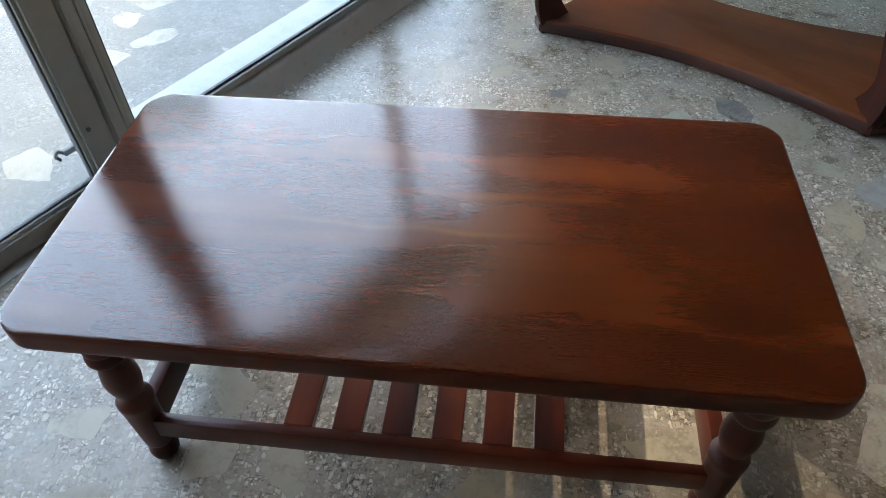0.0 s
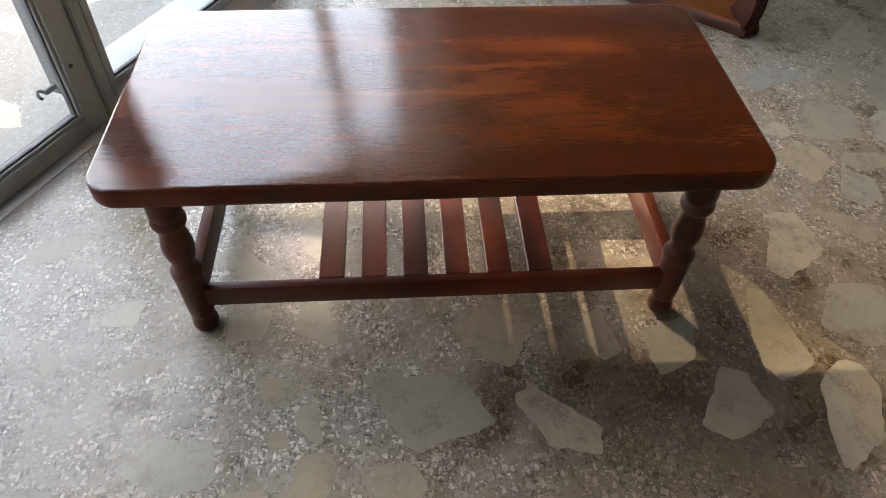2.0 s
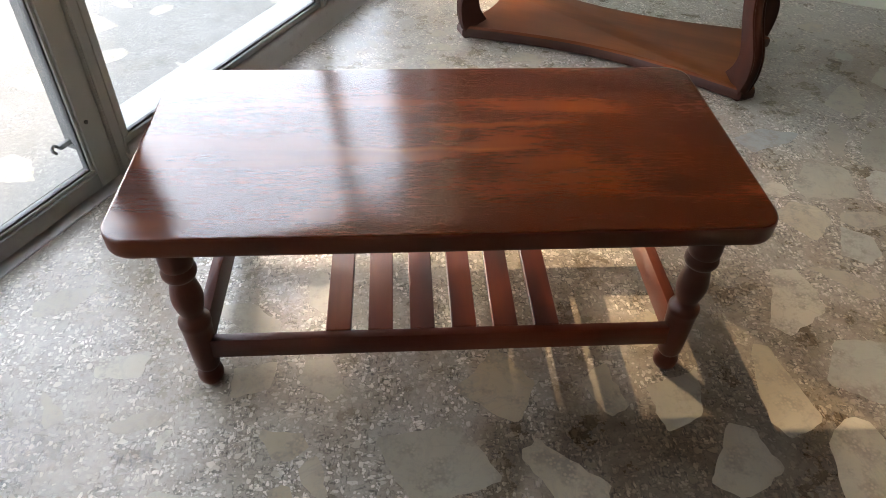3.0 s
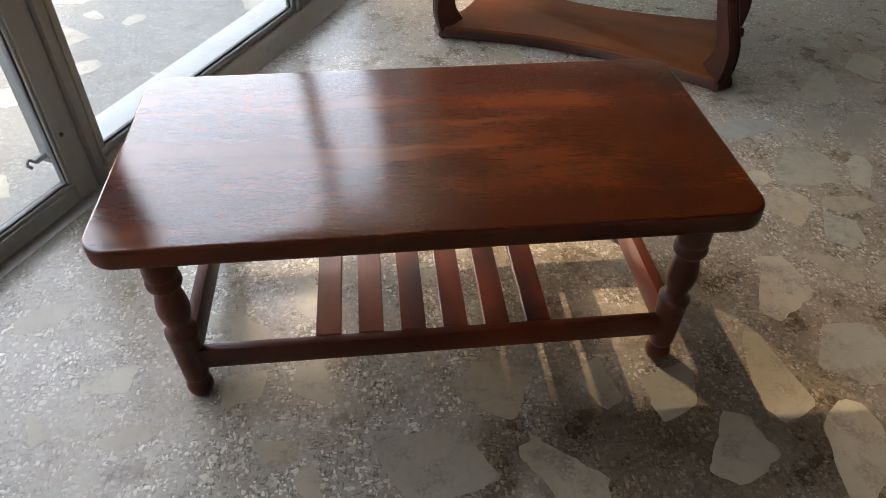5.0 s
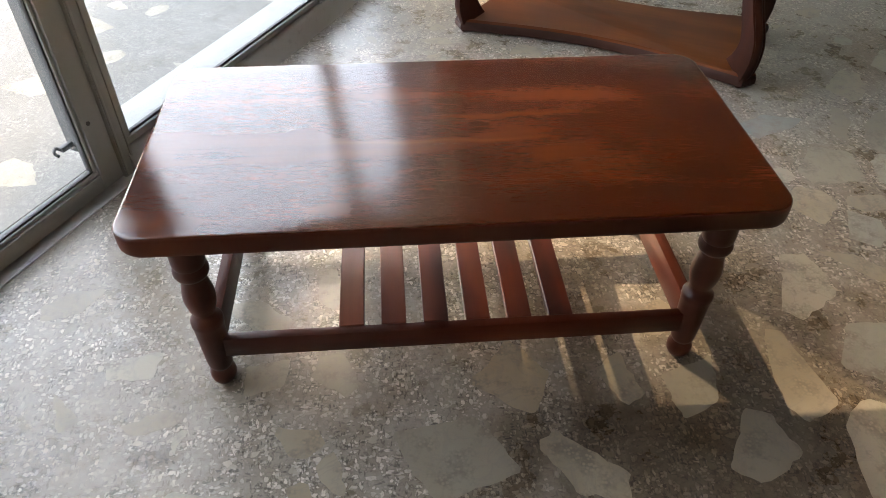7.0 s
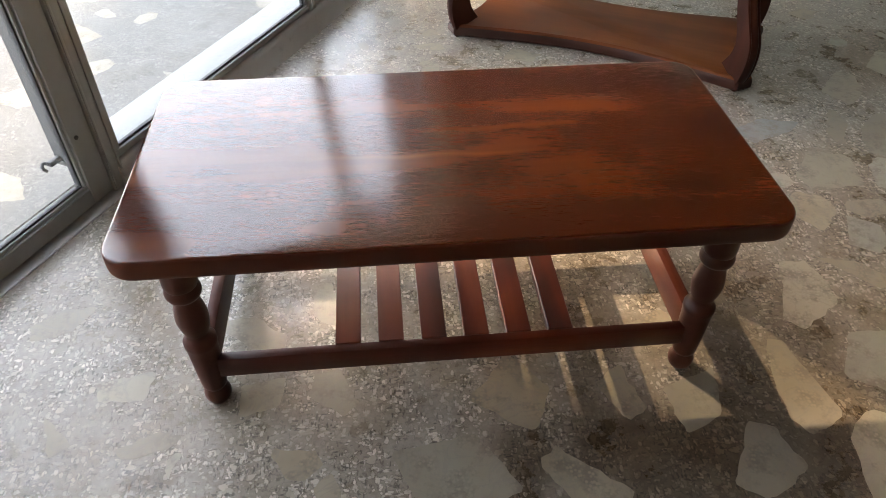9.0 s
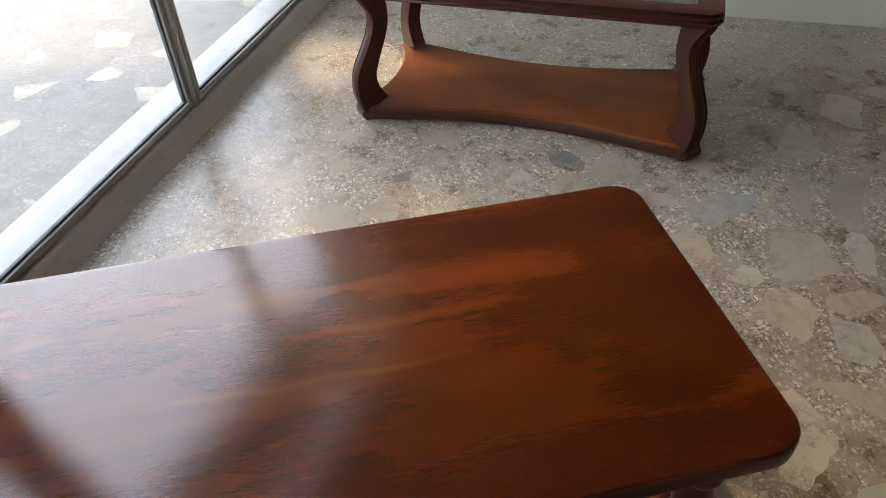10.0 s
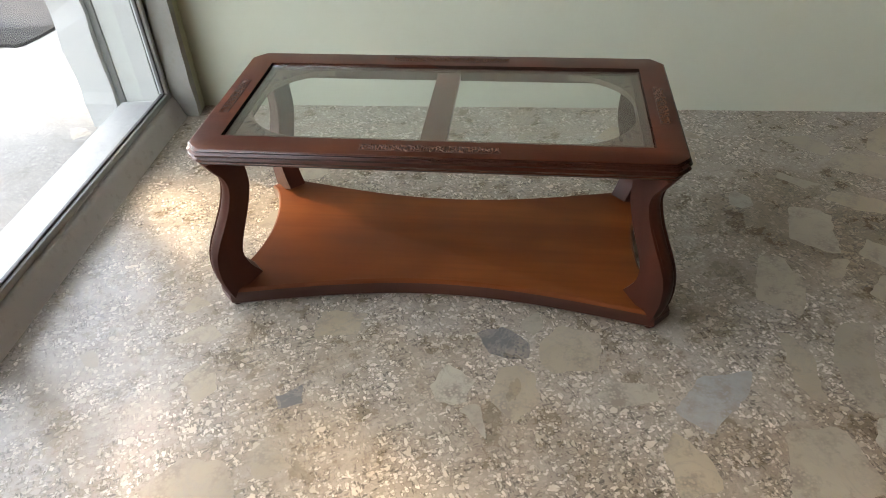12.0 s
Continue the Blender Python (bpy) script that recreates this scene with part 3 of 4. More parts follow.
def road(near, far, z):
    """A strip of tarmac with a broken edge; near and far are its distances along the shopfront."""
    def edge(u, v, k):
        rag = 0.06 * noise.noise((u * 3, k, 0)) + 0.05 * noise.noise((u * 13, k + 1, 0)) + 0.022 * noise.noise((u * 41, k + 2, 0))
        return v + 0.6 * rag + 0.62 * smoothstep(max(0, min(1, (u + 1.06) / 0.16)))
    us = [-0.35 - 6.0 * i / 199 for i in range(200)]
    bm = bmesh.new()
    low = [bm.verts.new((u, edge(u, near, 0.3) - 0.01, z - 0.03)) for u in us]
    top = [bm.verts.new((u, edge(u, near, 0.3), z)) for u in us]
    end = [bm.verts.new((u, edge(u, far, 7.3), z)) for u in us]
    for a, b in ((low, top), (top, end)):
        for i in range(199):
            bm.faces.new((a[i], a[i + 1], b[i + 1], b[i]))
    return bm


solid("road", road(0.71, 7.0, -0.012), ASPHALT, "grey worn tarmac road beyond the yard", "road", ROOM, "structure", False)
solid("gutter", road(0.57, 0.77, -0.006), DARK_ASPHALT, "dark ragged strip of tarmac along the yard", "gutter", ROOM, "structure", False)


def tree(at, lobes, seed, trunk_r, label):
    """Tapered trunk with limbs, and a crown of single leaves in loose clumps.
    A lobe of the crown: its middle, its half sizes, its clumps and its leaves."""
    rng = random.Random(seed)
    t = thing("tree", label, "tree", Matrix.Translation(at))
    bm = bmesh.new()

    def limb(pts, r0, r1):
        p = spline(pts, 5)
        rings = []
        for i, q in enumerate(p):
            d = (p[min(i + 1, len(p) - 1)] - p[max(i - 1, 0)]).normalized()
            s = d.orthogonal().normalized()
            w = d.cross(s)
            r = r0 + (r1 - r0) * i / (len(p) - 1)
            rings.append([tuple(q + r * (math.cos(k * math.pi / 4) * s + math.sin(k * math.pi / 4) * w)) for k in range(8)])
        loft(bm, rings)

    verts, faces = [], []
    c = Vector(lobes[0][0])
    limb([(0, 0, -0.1), (0.04, 0.02, c.z * 0.5), (c.x * 0.04, c.y * 0.04, c.z * 0.93), tuple(c)], trunk_r, trunk_r * 0.4)
    for mid, half, count, leaves in lobes:
        mid, clumps = Vector(mid), []
        fork = Vector((0.0, 0.0, min(c.z * 0.93, mid.z * 0.97)))
        for k in range(count):
            o = Vector((rng.gauss(0, 1), rng.gauss(0, 1), rng.gauss(0, 1))).normalized() * rng.random() ** 0.4
            q = mid + Vector((o.x * half[0], o.y * half[1], o.z * half[2]))
            clumps.append((q, rng.uniform(0.5, 1.0) * min(0.3, half[2])))
            if k % 4 == 0:
                limb([tuple(fork), tuple((fork + q) / 2 + Vector((0, 0, 0.08))), tuple(q)], trunk_r * 0.28, 0.006)
        for k in range(leaves):
            q, r = clumps[rng.randrange(count)]
            d = Vector((rng.gauss(0, 1), rng.gauss(0, 1), rng.gauss(0, 1)))
            p = q + d.normalized() * r * rng.random() ** 0.5
            n = Vector((rng.gauss(0, 1), rng.gauss(0, 1), rng.gauss(0, 1))).normalized()
            s = n.orthogonal().normalized()
            w = n.cross(s)
            ln = rng.uniform(0.05, 0.10)
            i = len(verts)
            verts += [tuple(p - s * ln), tuple(p + w * ln * 0.4 + n * 0.006), tuple(p + s * ln), tuple(p - w * ln * 0.4 + n * 0.006)]
            faces.append((i, i + 1, i + 2, i + 3))
    part("trunk", bm, BARK, t, "rough brown bark")
    me = bpy.data.meshes.new("crown")
    me.from_pydata(verts, [], faces)
    me.materials.append(LEAF)
    ob = new("crown", me)
    ob.parent = t
    tagged(ob, "loose green leaves")
    return t


def sunward(v, z, far=15.0):
    """The place that many metres towards the sun from (v, z) in the plane of the glazing."""
    return ROOM @ Vector((FRAME_U, v, z)) - SUN_WAY * (far / math.cos(SUN_ELEV))


def shade_tree(lobes, seed, trunk_r, foot, label):
    """An unseen tree added to shape the sunlight. Its crown has lobes at (v, z, half width, half height, clumps,
    leaves), seen along the sunlight; its trunk stands at v = foot.
    """
    base = sunward(foot, 0.0)
    base.z = -0.06
    tree(base, [(sunward(v, z) - base, (w, w, h), n, k) for v, z, w, h, n, k in lobes], seed, trunk_r, label)


# unseen trees, added so their lobes leave the sun patches on the floor
shade_tree([(-0.54, 1.22, 0.50, 0.40, 32, 2600), (-0.92, 1.12, 0.18, 0.28, 14, 1500), (-0.38, 0.68, 0.28, 0.20, 24, 1500)], 3, 0.13, 0.1,
      "unseen leafy tree added to block the sun")
shade_tree([(-2.95, 0.84, 0.85, 0.62, 50, 5600), (-2.02, 1.15, 0.20, 0.16, 12, 1400), (-1.55, 1.52, 0.44, 0.20, 24, 2800), (-0.98, 1.08, 0.11, 0.20, 16, 2400), (-2.32, 0.28, 0.40, 0.36, 22, 2500), (-2.08, 0.34, 0.18, 0.16, 14, 1700)], 5, 0.18, -2.95,
      "unseen spreading leafy tree added to block the sun")
shade_tree([(-1.65, -0.08, 0.62, 0.36, 30, 3000), (-1.06, 0.10, 0.20, 0.22, 12, 1300), (-0.83, 0.19, 0.12, 0.18, 16, 2000), (-0.80, 0.42, 0.13, 0.11, 10, 800), (-0.48, -0.10, 0.32, 0.12, 20, 2600), (-1.28, 0.24, 0.17, 0.14, 12, 1600)], 8, 0.09, -1.65, "unseen slender leafy tree added to block the sun")

# ---- the slatted coffee table ----
A_CX, A_CY = 0.575, 0.286


def turned_leg():
    prof = [(0.017, 0.0), (0.021, 0.003), (0.0255, 0.012), (0.027, 0.022), (0.0255, 0.033), (0.021, 0.041), (0.0205, 0.045),
            (0.0235, 0.050), (0.0255, 0.058), (0.0275, 0.10), (0.0295, 0.155), (0.0305, 0.172), (0.0315, 0.176), (0.0315, 0.186), (0.029, 0.190),
            (0.0245, 0.195), (0.0215, 0.203), (0.0225, 0.210), (0.0265, 0.222), (0.0300, 0.240), (0.0305, 0.252), (0.0285, 0.268), (0.0245, 0.288),
            (0.0225, 0.298), (0.024, 0.302), (0.0295, 0.306), (0.0325, 0.313), (0.0325, 0.322), (0.0295, 0.328), (0.0285, 0.331), (0.0305, 0.336),
            (0.0310, 0.345), (0.0305, 0.40), (0.0300, 0.410)]
    return lathe(bmesh.new(), prof, 32)


def slatted_table():
    t = thing("coffee_table", "glossy red-brown mahogany coffee table with turned legs and slatted shelf", "coffee table", pose(A_CX, A_CY, 0))
    bm = slab(bmesh.new(), 0.583, 0.2905, 0.054,
              [(0.006, 0.4095), (0.002, 0.411), (0.0005, 0.414), (0.0, 0.420), (0.0, 0.441), (0.0006, 0.4455), (0.0024, 0.4485), (0.0050, 0.4497), (0.0080, 0.450)], 10)
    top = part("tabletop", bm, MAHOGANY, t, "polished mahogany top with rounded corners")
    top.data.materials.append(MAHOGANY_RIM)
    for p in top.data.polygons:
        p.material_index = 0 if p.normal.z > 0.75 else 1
    lx, ly = 0.489, 0.220
    for sx in (-1, 1):
        for sy in (-1, 1):
            part("leg", turned_leg(), MAHOGANY_LEG, t, "dark turned wooden leg", pose(sx * lx, sy * ly, 0, 0, 0, 40 * sx + 10 * sy))
    for sy in (-1, 1):
        part("long_rail", box(bmesh.new(), -lx + 0.02, lx - 0.02, sy * (ly + 0.007) - 0.010, sy * (ly + 0.007) + 0.010, 0.086, 0.137, 0.002), MAHOGANY_RAIL, t)
        part("apron", box(bmesh.new(), -lx + 0.02, lx - 0.02, sy * (ly - 0.02) - 0.010, sy * (ly - 0.02) + 0.010, 0.385, 0.4095, 0.002), MAHOGANY_RAIL, t)
    for sx in (-1, 1):
        part("short_rail", box(bmesh.new(), sx * (lx + 0.002) - 0.012, sx * (lx + 0.002) + 0.012, -ly + 0.02, ly - 0.02, 0.070, 0.1415, 0.0015), MAHOGANY_RAIL_END, t)
    for k in range(6):
        x = 0.3615 + 0.0853 * k - A_CX
        part("slat", box(bmesh.new(), x - 0.0252, x + 0.0252, -ly + 0.002, ly - 0.002, 0.120, 0.1395, 0.0012, 1), MAHOGANY_SLAT, t)
    return t


slatted_table()

# ---- the glass-topped coffee table ----
B_POSE = pose(1.3238, 1.648, 0, 0, 0, -28.9)
BX, BY = 0.5375, 0.256


def chamfered(hx, hy, c):
    """Outline of a rectangle with softened, cut corners."""
    pts = []
    for sx, sy in ((1, 1), (-1, 1), (-1, -1), (1, -1)):
        a, b = (sx * hx, sy * (hy - c)), (sx * (hx - c), sy * hy)
        if sx * sy < 0:
            a, b = b, a
        for k in range(5):
            t = k / 4
            bow = 0.03 * c * math.sin(math.pi * t)
            pts.append((a[0] + (b[0] - a[0]) * t + sx * bow, a[1] + (b[1] - a[1]) * t + sy * bow))
    return pts


def frame_ring(outer, inner, layers_out, z_top, z_low):
    """A flat frame with a moulded outer edge round a rectangular opening."""
    bm = bmesh.new()
    n = len(outer(0))
    hx, hy = inner
    ins = [(max(-hx, min(hx, x)), max(-hy, min(hy, y))) for x, y in outer(0)]
    ins = [((hx if x > 0 else -hx) if abs(x) > hx - 0.02 else x, (hy if y > 0 else -hy) if abs(y) > hy - 0.02 else y) for x, y in ins]
    rings = [[(x, y, z) for x, y in outer(i)] for i, z in layers_out]
    rings.append([(x, y, z_top) for x, y in ins])
    rings.append([(x, y, z_low) for x, y in ins])
    vs = [[bm.verts.new(p) for p in r] for r in rings]
    vs.append(vs[0])
    for a, b in zip(vs, vs[1:]):
        for i in range(n):
            j = (i + 1) % n
            if (a[i].co - a[j].co).length < 1e-7 and (b[i].co - b[j].co).length < 1e-7:
                continue
            try:
                bm.faces.new((a[i], a[j], b[j], b[i]))
            except ValueError:
                pass
    bmesh.ops.remove_doubles(bm, verts=bm.verts, dist=1e-6)
    bmesh.ops.dissolve_degenerate(bm, dist=1e-6, edges=bm.edges)
    return bm


def s_leg():
    """A sawn S-curved leg: its profile lies in the diagonal plane (x outwards), the outer face reeded."""
    mid = spline([(-0.006, 0, 0.420), (-0.012, 0, 0.400), (-0.024, 0, 0.365), (-0.026, 0, 0.325), (-0.012, 0, 0.275), (0.010, 0, 0.225), (0.030, 0, 0.180),
                  (0.038, 0, 0.145), (0.035, 0, 0.105), (0.024, 0, 0.072), (0.012, 0, 0.047)], 5)
    half = spline([(k, 0, 0) for k in (0.044, 0.038, 0.030, 0.027, 0.026, 0.028, 0.032, 0.036, 0.041, 0.046, 0.050)], 5)
    rings = []
    for i, p in enumerate(mid):
        d = (mid[min(i + 1, len(mid) - 1)] - mid[max(i - 1, 0)]).normalized()
        out = Vector((-d.z, 0, d.x))
        if out.x < 0:
            out = -out
        h, w = half[i].x, 0.024
        sec = [(-h, -w), (h - 0.004, -w), (h - 0.001, -w * 0.80), (h - 0.005, -w * 0.62), (h - 0.001, -w * 0.44), (h + 0.001, -w * 0.2), (h + 0.001, w * 0.2),
               (h - 0.001, w * 0.44), (h - 0.005, w * 0.62), (h - 0.001, w * 0.80), (h - 0.004, w), (-h, w)]
        rings.append([tuple(p + out * a + Vector((0, b, 0))) for a, b in sec])
    return loft(bmesh.new(), rings)


def concave_board(hx, hy, dx, dy, foot, layers, n=26):
    """A board whose four sides curve inwards between cut corners."""
    def outline(inset):
        pts = []
        a, b = hx - inset, hy - inset
        for k in range(n + 1):
            s = k / n
            pts.append((a - foot - (2 * (a - foot)) * s, b - dy * math.sin(math.pi * s) ** 1.05))
        for k in range(n + 1):
            s = k / n
            pts.append((-a + dx * math.sin(math.pi * s) ** 0.62, b - foot - 2 * (b - foot) * s))
        for k in range(n + 1):
            s = k / n
            pts.append((-a + foot + 2 * (a - foot) * s, -b + dy * math.sin(math.pi * s) ** 1.05))
        for k in range(n + 1):
            s = k / n
            pts.append((a - dx * math.sin(math.pi * s) ** 0.62, -b + foot + 2 * (b - foot) * s))
        return pts
    return loft(bmesh.new(), [[(x, y, z) for x, y in outline(i)] for i, z in layers])


def corner_bracket(lx, ly, deep):
    """Flat bracket under the glass that rounds off a corner of the opening."""
    n = 14
    pts = [(0, 0)] + [(lx * (1 - math.sin(radians(90 * k / n))), ly * (1 - math.cos(radians(90 * k / n)))) for k in range(n + 1)]
    return loft(bmesh.new(), [[(x, y, z) for x, y in pts] for z in (-deep, 0.0)])


def carving(length, width, seed):
    """A low-relief band of scrolls and leaves."""
    rng = random.Random(seed)
    bm = bmesh.new()
    n = int(length / 0.0068)
    for k in range(n):
        x = -length / 2 + length * (k + 0.5) / n
        taper = 1.0 - 0.4 * abs(2 * x / length) ** 4
        for row in (-0.36, -0.18, 0.0, 0.18, 0.36):
            if rng.random() < 0.10:
                continue
            g = bmesh.ops.create_icosphere(bm, subdivisions=1, radius=1.0)
            sz = (rng.uniform(0.0026, 0.0048), rng.uniform(0.0011, 0.0019), rng.uniform(0.0016, 0.0034))
            y = row * width * taper + 0.06 * width * math.sin(x * 210 + row * 9)
            m = Matrix.Translation((x + rng.uniform(-0.0015, 0.0015), y, 0.001)) @ Matrix.Rotation(math.sin(x * 210 + row * 7) * 1.2 + rng.uniform(-0.6, 0.6), 4, "Z") @ Matrix.Diagonal((*sz, 1))
            bmesh.ops.transform(bm, matrix=m, verts=g["verts"])
    return bm


def glass_table():
    t = thing("coffee_table", "dark walnut coffee table with glass top, carved frame and curved legs", "coffee table", B_POSE)
    ZT = 0.455
    edge = [(0.014, ZT - 0.040), (0.007, ZT - 0.0385), (0.005, ZT - 0.034), (0.006, ZT - 0.0315), (0.0015, ZT - 0.029), (0.0, ZT - 0.024), (0.0035, ZT - 0.020),
            (0.0045, ZT - 0.0185), (0.001, ZT - 0.0165), (0.0, ZT - 0.012), (0.004, ZT - 0.0085), (0.0048, ZT - 0.0070), (0.0035, ZT - 0.004), (0.0065, ZT - 0.001), (0.010, ZT)]
    gx, gy = BX - 0.068, BY - 0.068
    bm = frame_ring(lambda i: chamfered(BX - i, BY - i, 0.030), (gx, gy), edge, ZT, ZT - 0.028)
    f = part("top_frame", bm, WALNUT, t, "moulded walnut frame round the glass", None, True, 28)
    f.data.materials.append(WALNUT_SIDE_SHADE)
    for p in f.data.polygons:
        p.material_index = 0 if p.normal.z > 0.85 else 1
    for x, y, a, ln in ((0, -BY + 0.036, 0, 0.30), (0, BY - 0.036, 0, 0.30), (-BX + 0.036, 0, 90, 0.17), (BX - 0.036, 0, 90, 0.17)):
        # flat dark strip paints the shade between the carved leaves
        part("carved_ground", box(bmesh.new(), -ln / 2, ln / 2, -0.012, 0.012, -0.001, 0.0008, 0.0003, 1), WALNUT_EDGE, f, "dark ground of the carving, recess shade put into its colour", pose(x, y, ZT, 0, 0, a))
        part("carving", carving(ln, 0.024, 7), CARVED_GLINT, f, "carved band of leaves and scrolls", pose(x, y, ZT, 0, 0, a))
    lip = 0.022
    bm = bmesh.new()
    for a, b, c, d in ((-gx - 0.02, gx + 0.02, -gy - 0.02, -gy + lip), (-gx - 0.02, gx + 0.02, gy - lip, gy + 0.02), (-gx - 0.02, -gx + lip, -gy + lip, gy - lip), (gx - lip, gx + 0.02, -gy + lip, gy - lip)):
        box(bm, a, b, c, d, ZT - 0.036, ZT - 0.0135, 0.001, 1)
    part("rebate", bm, WALNUT_EDGE, t)
    part("cross_bar", box(bmesh.new(), -0.029, 0.029, -gy + lip, gy - lip, ZT - 0.033, ZT - 0.0145, 0.002), WALNUT, t)
    for sx in (-1, 1):
        for sy in (-1, 1):
            m = Matrix.Translation((sx * (gx - lip), sy * (gy - lip), ZT - 0.0150)) @ Matrix.Diagonal((-sx, -sy, 1, 1))
            br = corner_bracket(0.15, 0.15, 0.014)
            bmesh.ops.transform(br, matrix=m, verts=br.verts)
            b = part("corner_bracket", br, BRACKET, t, "dull pale brown corner bracket under the glass")
            for k in range(4):
                lf = bmesh.new()
                g = bmesh.ops.create_icosphere(lf, subdivisions=1, radius=1.0)
                bmesh.ops.transform(lf, matrix=m @ Matrix.Translation((0.012 + 0.017 * k, 0.058 - 0.016 * k, 0.0)) @ Matrix.Rotation(radians(30 + 25 * k), 4, "Z") @ Matrix.Diagonal((0.013, 0.0045, 0.0014, 1)), verts=g["verts"])
                part("leaf_inlay", lf, WALNUT_EDGE, b, "small dark leaf-shaped carving")
    p = part("glass_top", box(bmesh.new(), -gx + 0.0015, gx - 0.0015, -gy + 0.0015, gy - 0.0015, ZT - 0.0125, ZT - 0.0055, 0.001, 1), TABLE_GLASS, t, "clear inset glass")
    p.visible_shadow = False
    sx_, sy_ = 0.558, 0.259
    shelf = concave_board(sx_, sy_, 0.062, 0.074, 0.040,
                          [(0.006, 0.006), (0.001, 0.009), (0.0, 0.016), (0.0, 0.032), (0.003, 0.037), (0.002, 0.041), (0.005, 0.046), (0.010, 0.049)])
    s = part("shelf", shelf, WALNUT_SHELF, t, "orange-brown lower shelf with concave sides", None, True, 28)
    rim = concave_board(sx_ + 0.0015, sy_ + 0.0015, 0.062, 0.074, 0.040, [(0.002, 0.007), (-0.001, 0.011), (-0.001, 0.030), (0.002, 0.037), (0.004, 0.041)])
    part("shelf_edge", rim, WALNUT_EDGE, s, "dark stained moulded edge", None, True, 28)
    for sx in (-1, 1):
        for sy in (-1, 1):
            a = math.degrees(math.atan2(sy, sx))
            base = (sx * (BX - 0.050), sy * (BY - 0.050))
            part("leg", s_leg(), WALNUT_LEG, t, "dark S-curved leg with a reeded face", pose(base[0], base[1], 0, 0, 0, a))
            bm = slab(bmesh.new(), 0.024, 0.030, 0.008, [(0.004, 0.0), (0.0, 0.003), (0.0, 0.012)], 4)
            part("foot", bm, WALNUT_EDGE, t, "low dark block foot", pose(base[0] + sx * 0.028, base[1] + sy * 0.018, 0, 0, 0, a))
    return t


glass_table()

# ---- marble offcuts set in the floor and the yard ----
# x, y, half length, half width, turn in degrees
NEAR = [
    (0.57, -0.17, 0.120, 0.090, 149), (0.80, -0.20, 0.105, 0.048, 130), (0.69, 0.02, 0.098, 0.078, 141), (1.16, -0.18, 0.085, 0.072, 54), (1.29, -0.02, 0.126, 0.060, 87),
    (1.38, -0.22, 0.140, 0.055, 70), (1.51, 0.03, 0.095, 0.070, 52), (1.44, 0.25, 0.115, 0.060, 65), (0.14, 0.22, 0.110, 0.045, 148), (0.30, 0.31, 0.090, 0.035, 102),
    (0.32, 0.05, 0.064, 0.046, 137), (0.17, 0.06, 0.056, 0.046, 62), (0.07, -0.26, 0.080, 0.055, 173), (0.33, -0.29, 0.062, 0.045, 5), (0.48, -0.31, 0.056, 0.042, 20),
    (1.06, -0.03, 0.085, 0.062, 65), (1.03, 0.17, 0.090, 0.050, 12), (0.92, 0.00, 0.070, 0.046, 100), (-0.30, 0.30, 0.070, 0.045, 30),
]
FAR = [
    (0.97, 1.50, 0.070, 0.055, 12), (1.45, 1.19, 0.088, 0.066, 54), (1.28, 1.15, 0.088, 0.050, 63), (1.15, 1.20, 0.060, 0.038, 61), (0.73, 1.18, 0.047, 0.041, 116),
    (0.59, 1.18, 0.085, 0.058, 166), (1.50, 0.82, 0.072, 0.046, 66), (1.75, 0.71, 0.118, 0.080, 25), (2.00, 0.88, 0.146, 0.050, 44), (1.89, 0.93, 0.130, 0.032, 67),
    (1.50, 1.03, 0.076, 0.036, 156), (2.03, 1.16, 0.125, 0.056, 47), (2.27, 1.30, 0.120, 0.070, 48), (2.16, 0.64, 0.084, 0.070, 35), (1.59, 0.53, 0.100, 0.066, 33),
    (1.90, 0.69, 0.100, 0.040, 60), (1.40, 1.30, 0.044, 0.026, 61), (1.70, 0.44, 0.090, 0.060, 80),
]


BLUE = [(1.66, 0.95, 0.100, 0.055, 24)]
SLATE = [(1.32, 1.27, 0.066, 0.042, 123), (0.81, 1.32, 0.038, 0.028, 17)]
# (u, v) ranges of the room, how many seeds and their radii: crowded before the table, thin by the window
FILL = [
    (1.5, 3.4, -3.9, -1.7, 110, 0.05, 0.12), (0.8, 1.5, -3.75, -2.5, 24, 0.04, 0.08), (1.9, 4.4, -3.0, -0.2, 90, 0.05, 0.12), (0.10, 1.9, -3.6, -0.1, 40, 0.025, 0.06),
    (0.3, 5.0, -5.6, -3.75, 50, 0.06, 0.12),
]
FILL_OUT = [(-2.7, -0.32, -3.6, 0.4, 110, 0.04, 0.10)]


def clipped(poly, o, n):
    """The part of a polygon that lies before the line through o with normal n."""
    out = []
    for k, p in enumerate(poly):
        q = poly[(k + 1) % len(poly)]
        a, b = (p - o).dot(n), (q - o).dot(n)
        if a <= 0:
            out.append(p)
        if a * b < 0:
            out.append(p + (q - p) * (a / (a - b)))
    return out


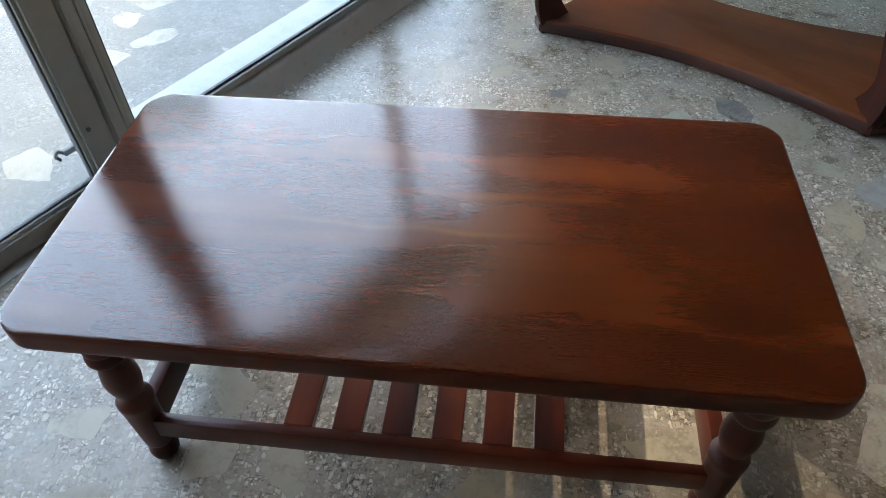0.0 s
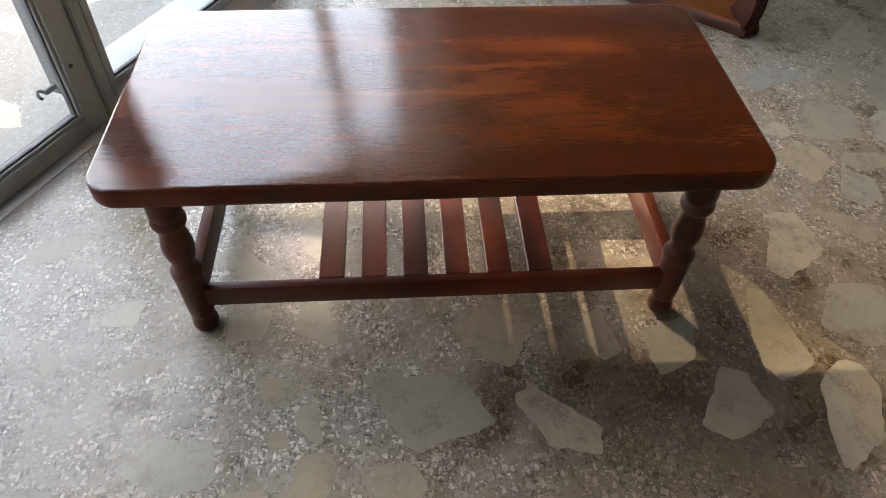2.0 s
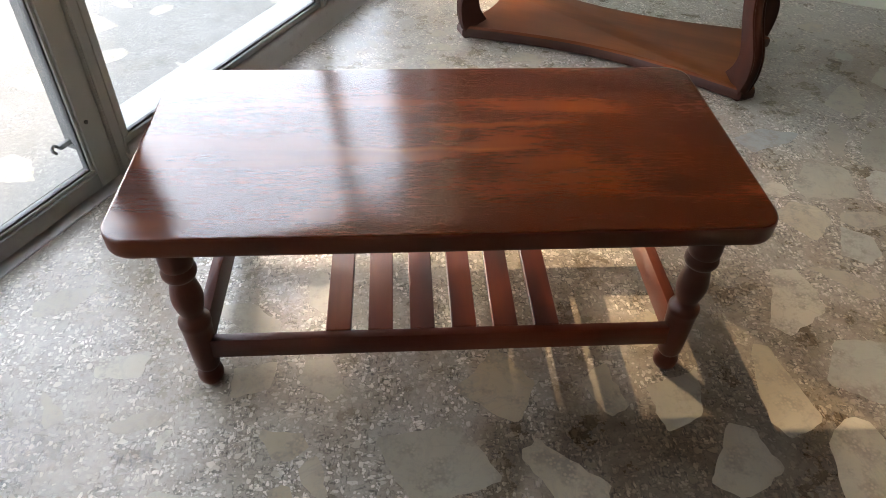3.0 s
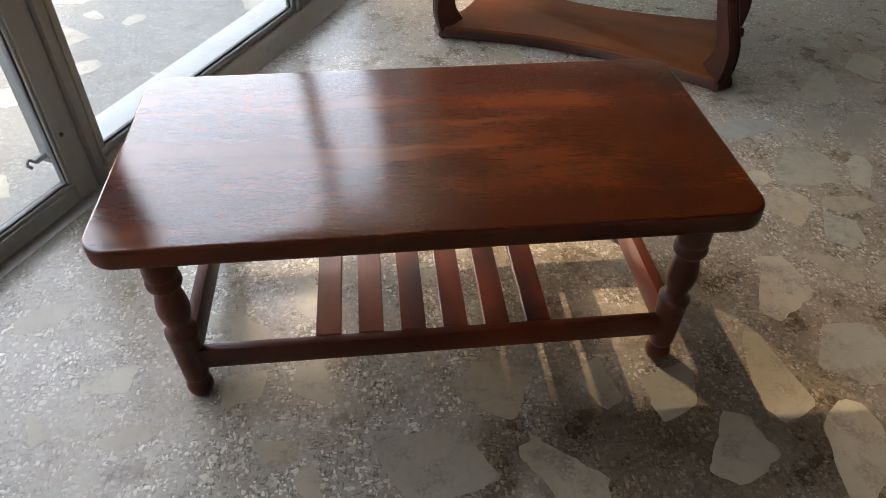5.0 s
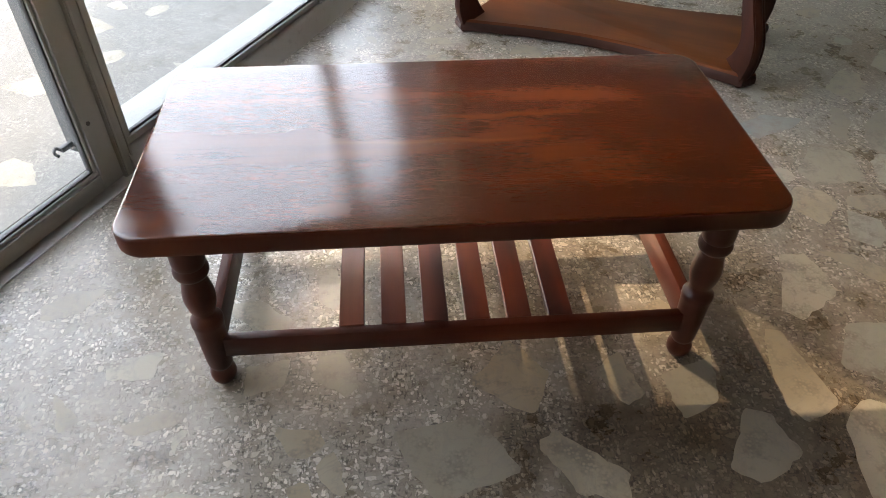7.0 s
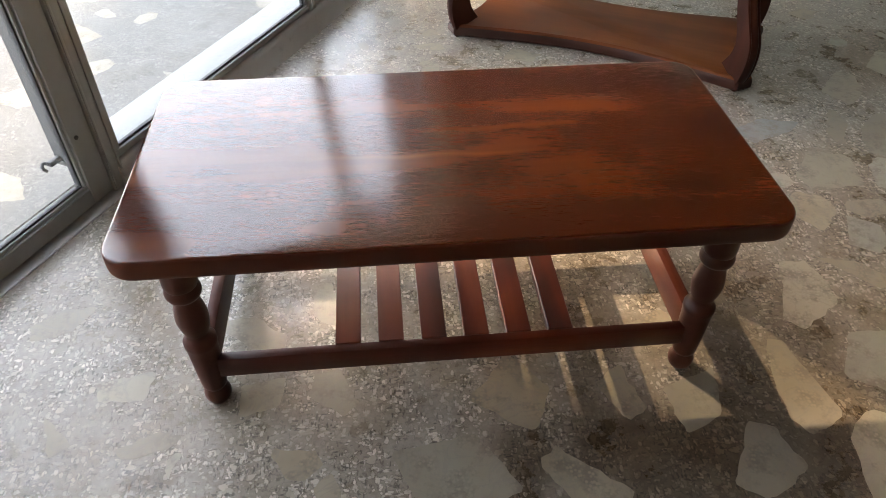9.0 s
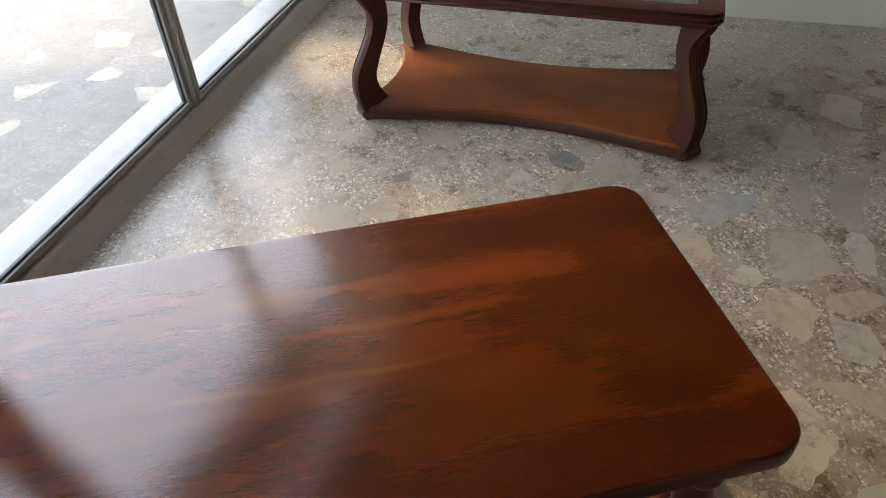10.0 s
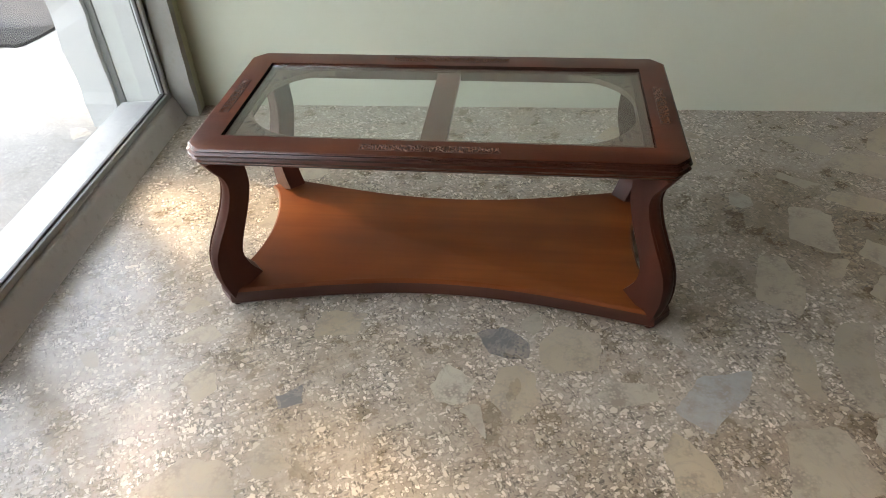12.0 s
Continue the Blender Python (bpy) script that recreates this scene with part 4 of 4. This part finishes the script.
def offcut(c, r, shape, near, rng):
    """An irregular broken slab, cut back where it would meet its neighbours."""
    n = rng.choice((4, 4, 5, 5, 6, 3) if shape is None else (4, 5, 5))
    a0 = rng.uniform(0, 6.28)
    long, short, turn = shape or (r * 1.15, r * rng.uniform(0.45, 0.95), rng.uniform(0, 6.28))
    poly = []
    for k in range(n):
        a = a0 + (k + rng.uniform(-0.32, 0.32)) * 2 * math.pi / n
        d = rng.uniform(0.95, 1.35)
        p = Vector((d * long * math.cos(a), d * short * math.sin(a)))
        poly.append(c + Vector((p.x * math.cos(turn) - p.y * math.sin(turn), p.x * math.sin(turn) + p.y * math.cos(turn))))
    for q, s in near:
        d = q - c
        cut = d.length * r / (r + s) - rng.uniform(0.005, 0.016)
        poly = clipped(poly, c + d.normalized() * cut, d.normalized())
        if len(poly) < 3:
            return None
    pts = []
    for k, p in enumerate(poly):
        q = poly[(k + 1) % len(poly)]
        if (q - p).length < 0.006:
            continue
        side = (q - p).orthogonal().normalized()
        m = max(1, min(7, int((q - p).length / 0.016)))
        bow = rng.uniform(-0.07, 0.08) * (q - p).length
        pts.append((p + (q - p) * 0.05) - c)
        for i in range(1, m):
            t = i / m
            pts.append(p + (q - p) * t - side * (bow * 4 * t * (1 - t) * 0.5) + side * rng.uniform(-0.0042, 0.0042) - c)
        pts.append((p + (q - p) * 0.95) - c)
    if len(pts) < 5:
        return None
    return loft(bmesh.new(), [[(p.x * k, p.y * k, z) for p in pts] for k, z in ((1.0, -0.006), (1.0, 0.0003))])


def lay_offcuts():
    rng = random.Random(11)
    inv = ROOM.inverted()

    def seeds(fixed, fill, gap):
        kept = list(fixed)
        for u0, u1, v0, v1, count, r0, r1 in fill:
            made = 0
            for _ in range(2500):
                p, r = Vector((rng.uniform(u0, u1), rng.uniform(v0, v1))), rng.uniform(r0, r1)
                at = ROOM @ Vector((p.x, p.y, 0))
                if 0.35 < at.x < 1.60 and -0.42 < at.y < 0.60:
                    continue
                if all((p - q).length > gap * (r + s) for q, s in kept):
                    kept.append((p, r))
                    made += 1
                    if made == count:
                        break
        return kept

    def lay(kept, parent, mat, z, limit, special):
        for k, (c, r) in enumerate(kept):
            near = [(q, s) for q, s in kept if q is not c and (q - c).length < 2.0 * (r + s)]
            bm = offcut(c, r, shapes.get(k) if mat is MARBLE else None, near, rng)
            if bm is None or not (limit[0] < c.x - r and c.x + r < limit[1] and c.y + r * 1.3 < limit[2]):
                continue
            ob = new("marble_piece", finish(bm, special.get(k, mat), "marble_piece", False))
            ob.parent = parent
            ob.matrix_local = Matrix.Translation((c.x, c.y, z))

    known, shapes = [], {}
    for x, y, long, short, turn in BLUE + SLATE + NEAR + FAR:
        p = inv @ Vector((x, y, 0))
        shapes[len(known)] = (long, short, radians(turn + 27.2))
        known.append((Vector((p.x, p.y)), math.sqrt(long * short)))
    lay(seeds(known, FILL, 0.80), floor, MARBLE, 0.0, (0.01, 99, -0.005), {0: MARBLE_BLUE, 1: MARBLE_SLATE, 2: MARBLE_SLATE})
    lay(seeds([], FILL_OUT, 0.9), yard, MARBLE_OUT, -0.02, (-4.1, -0.22, 0.44), {})


lay_offcuts()
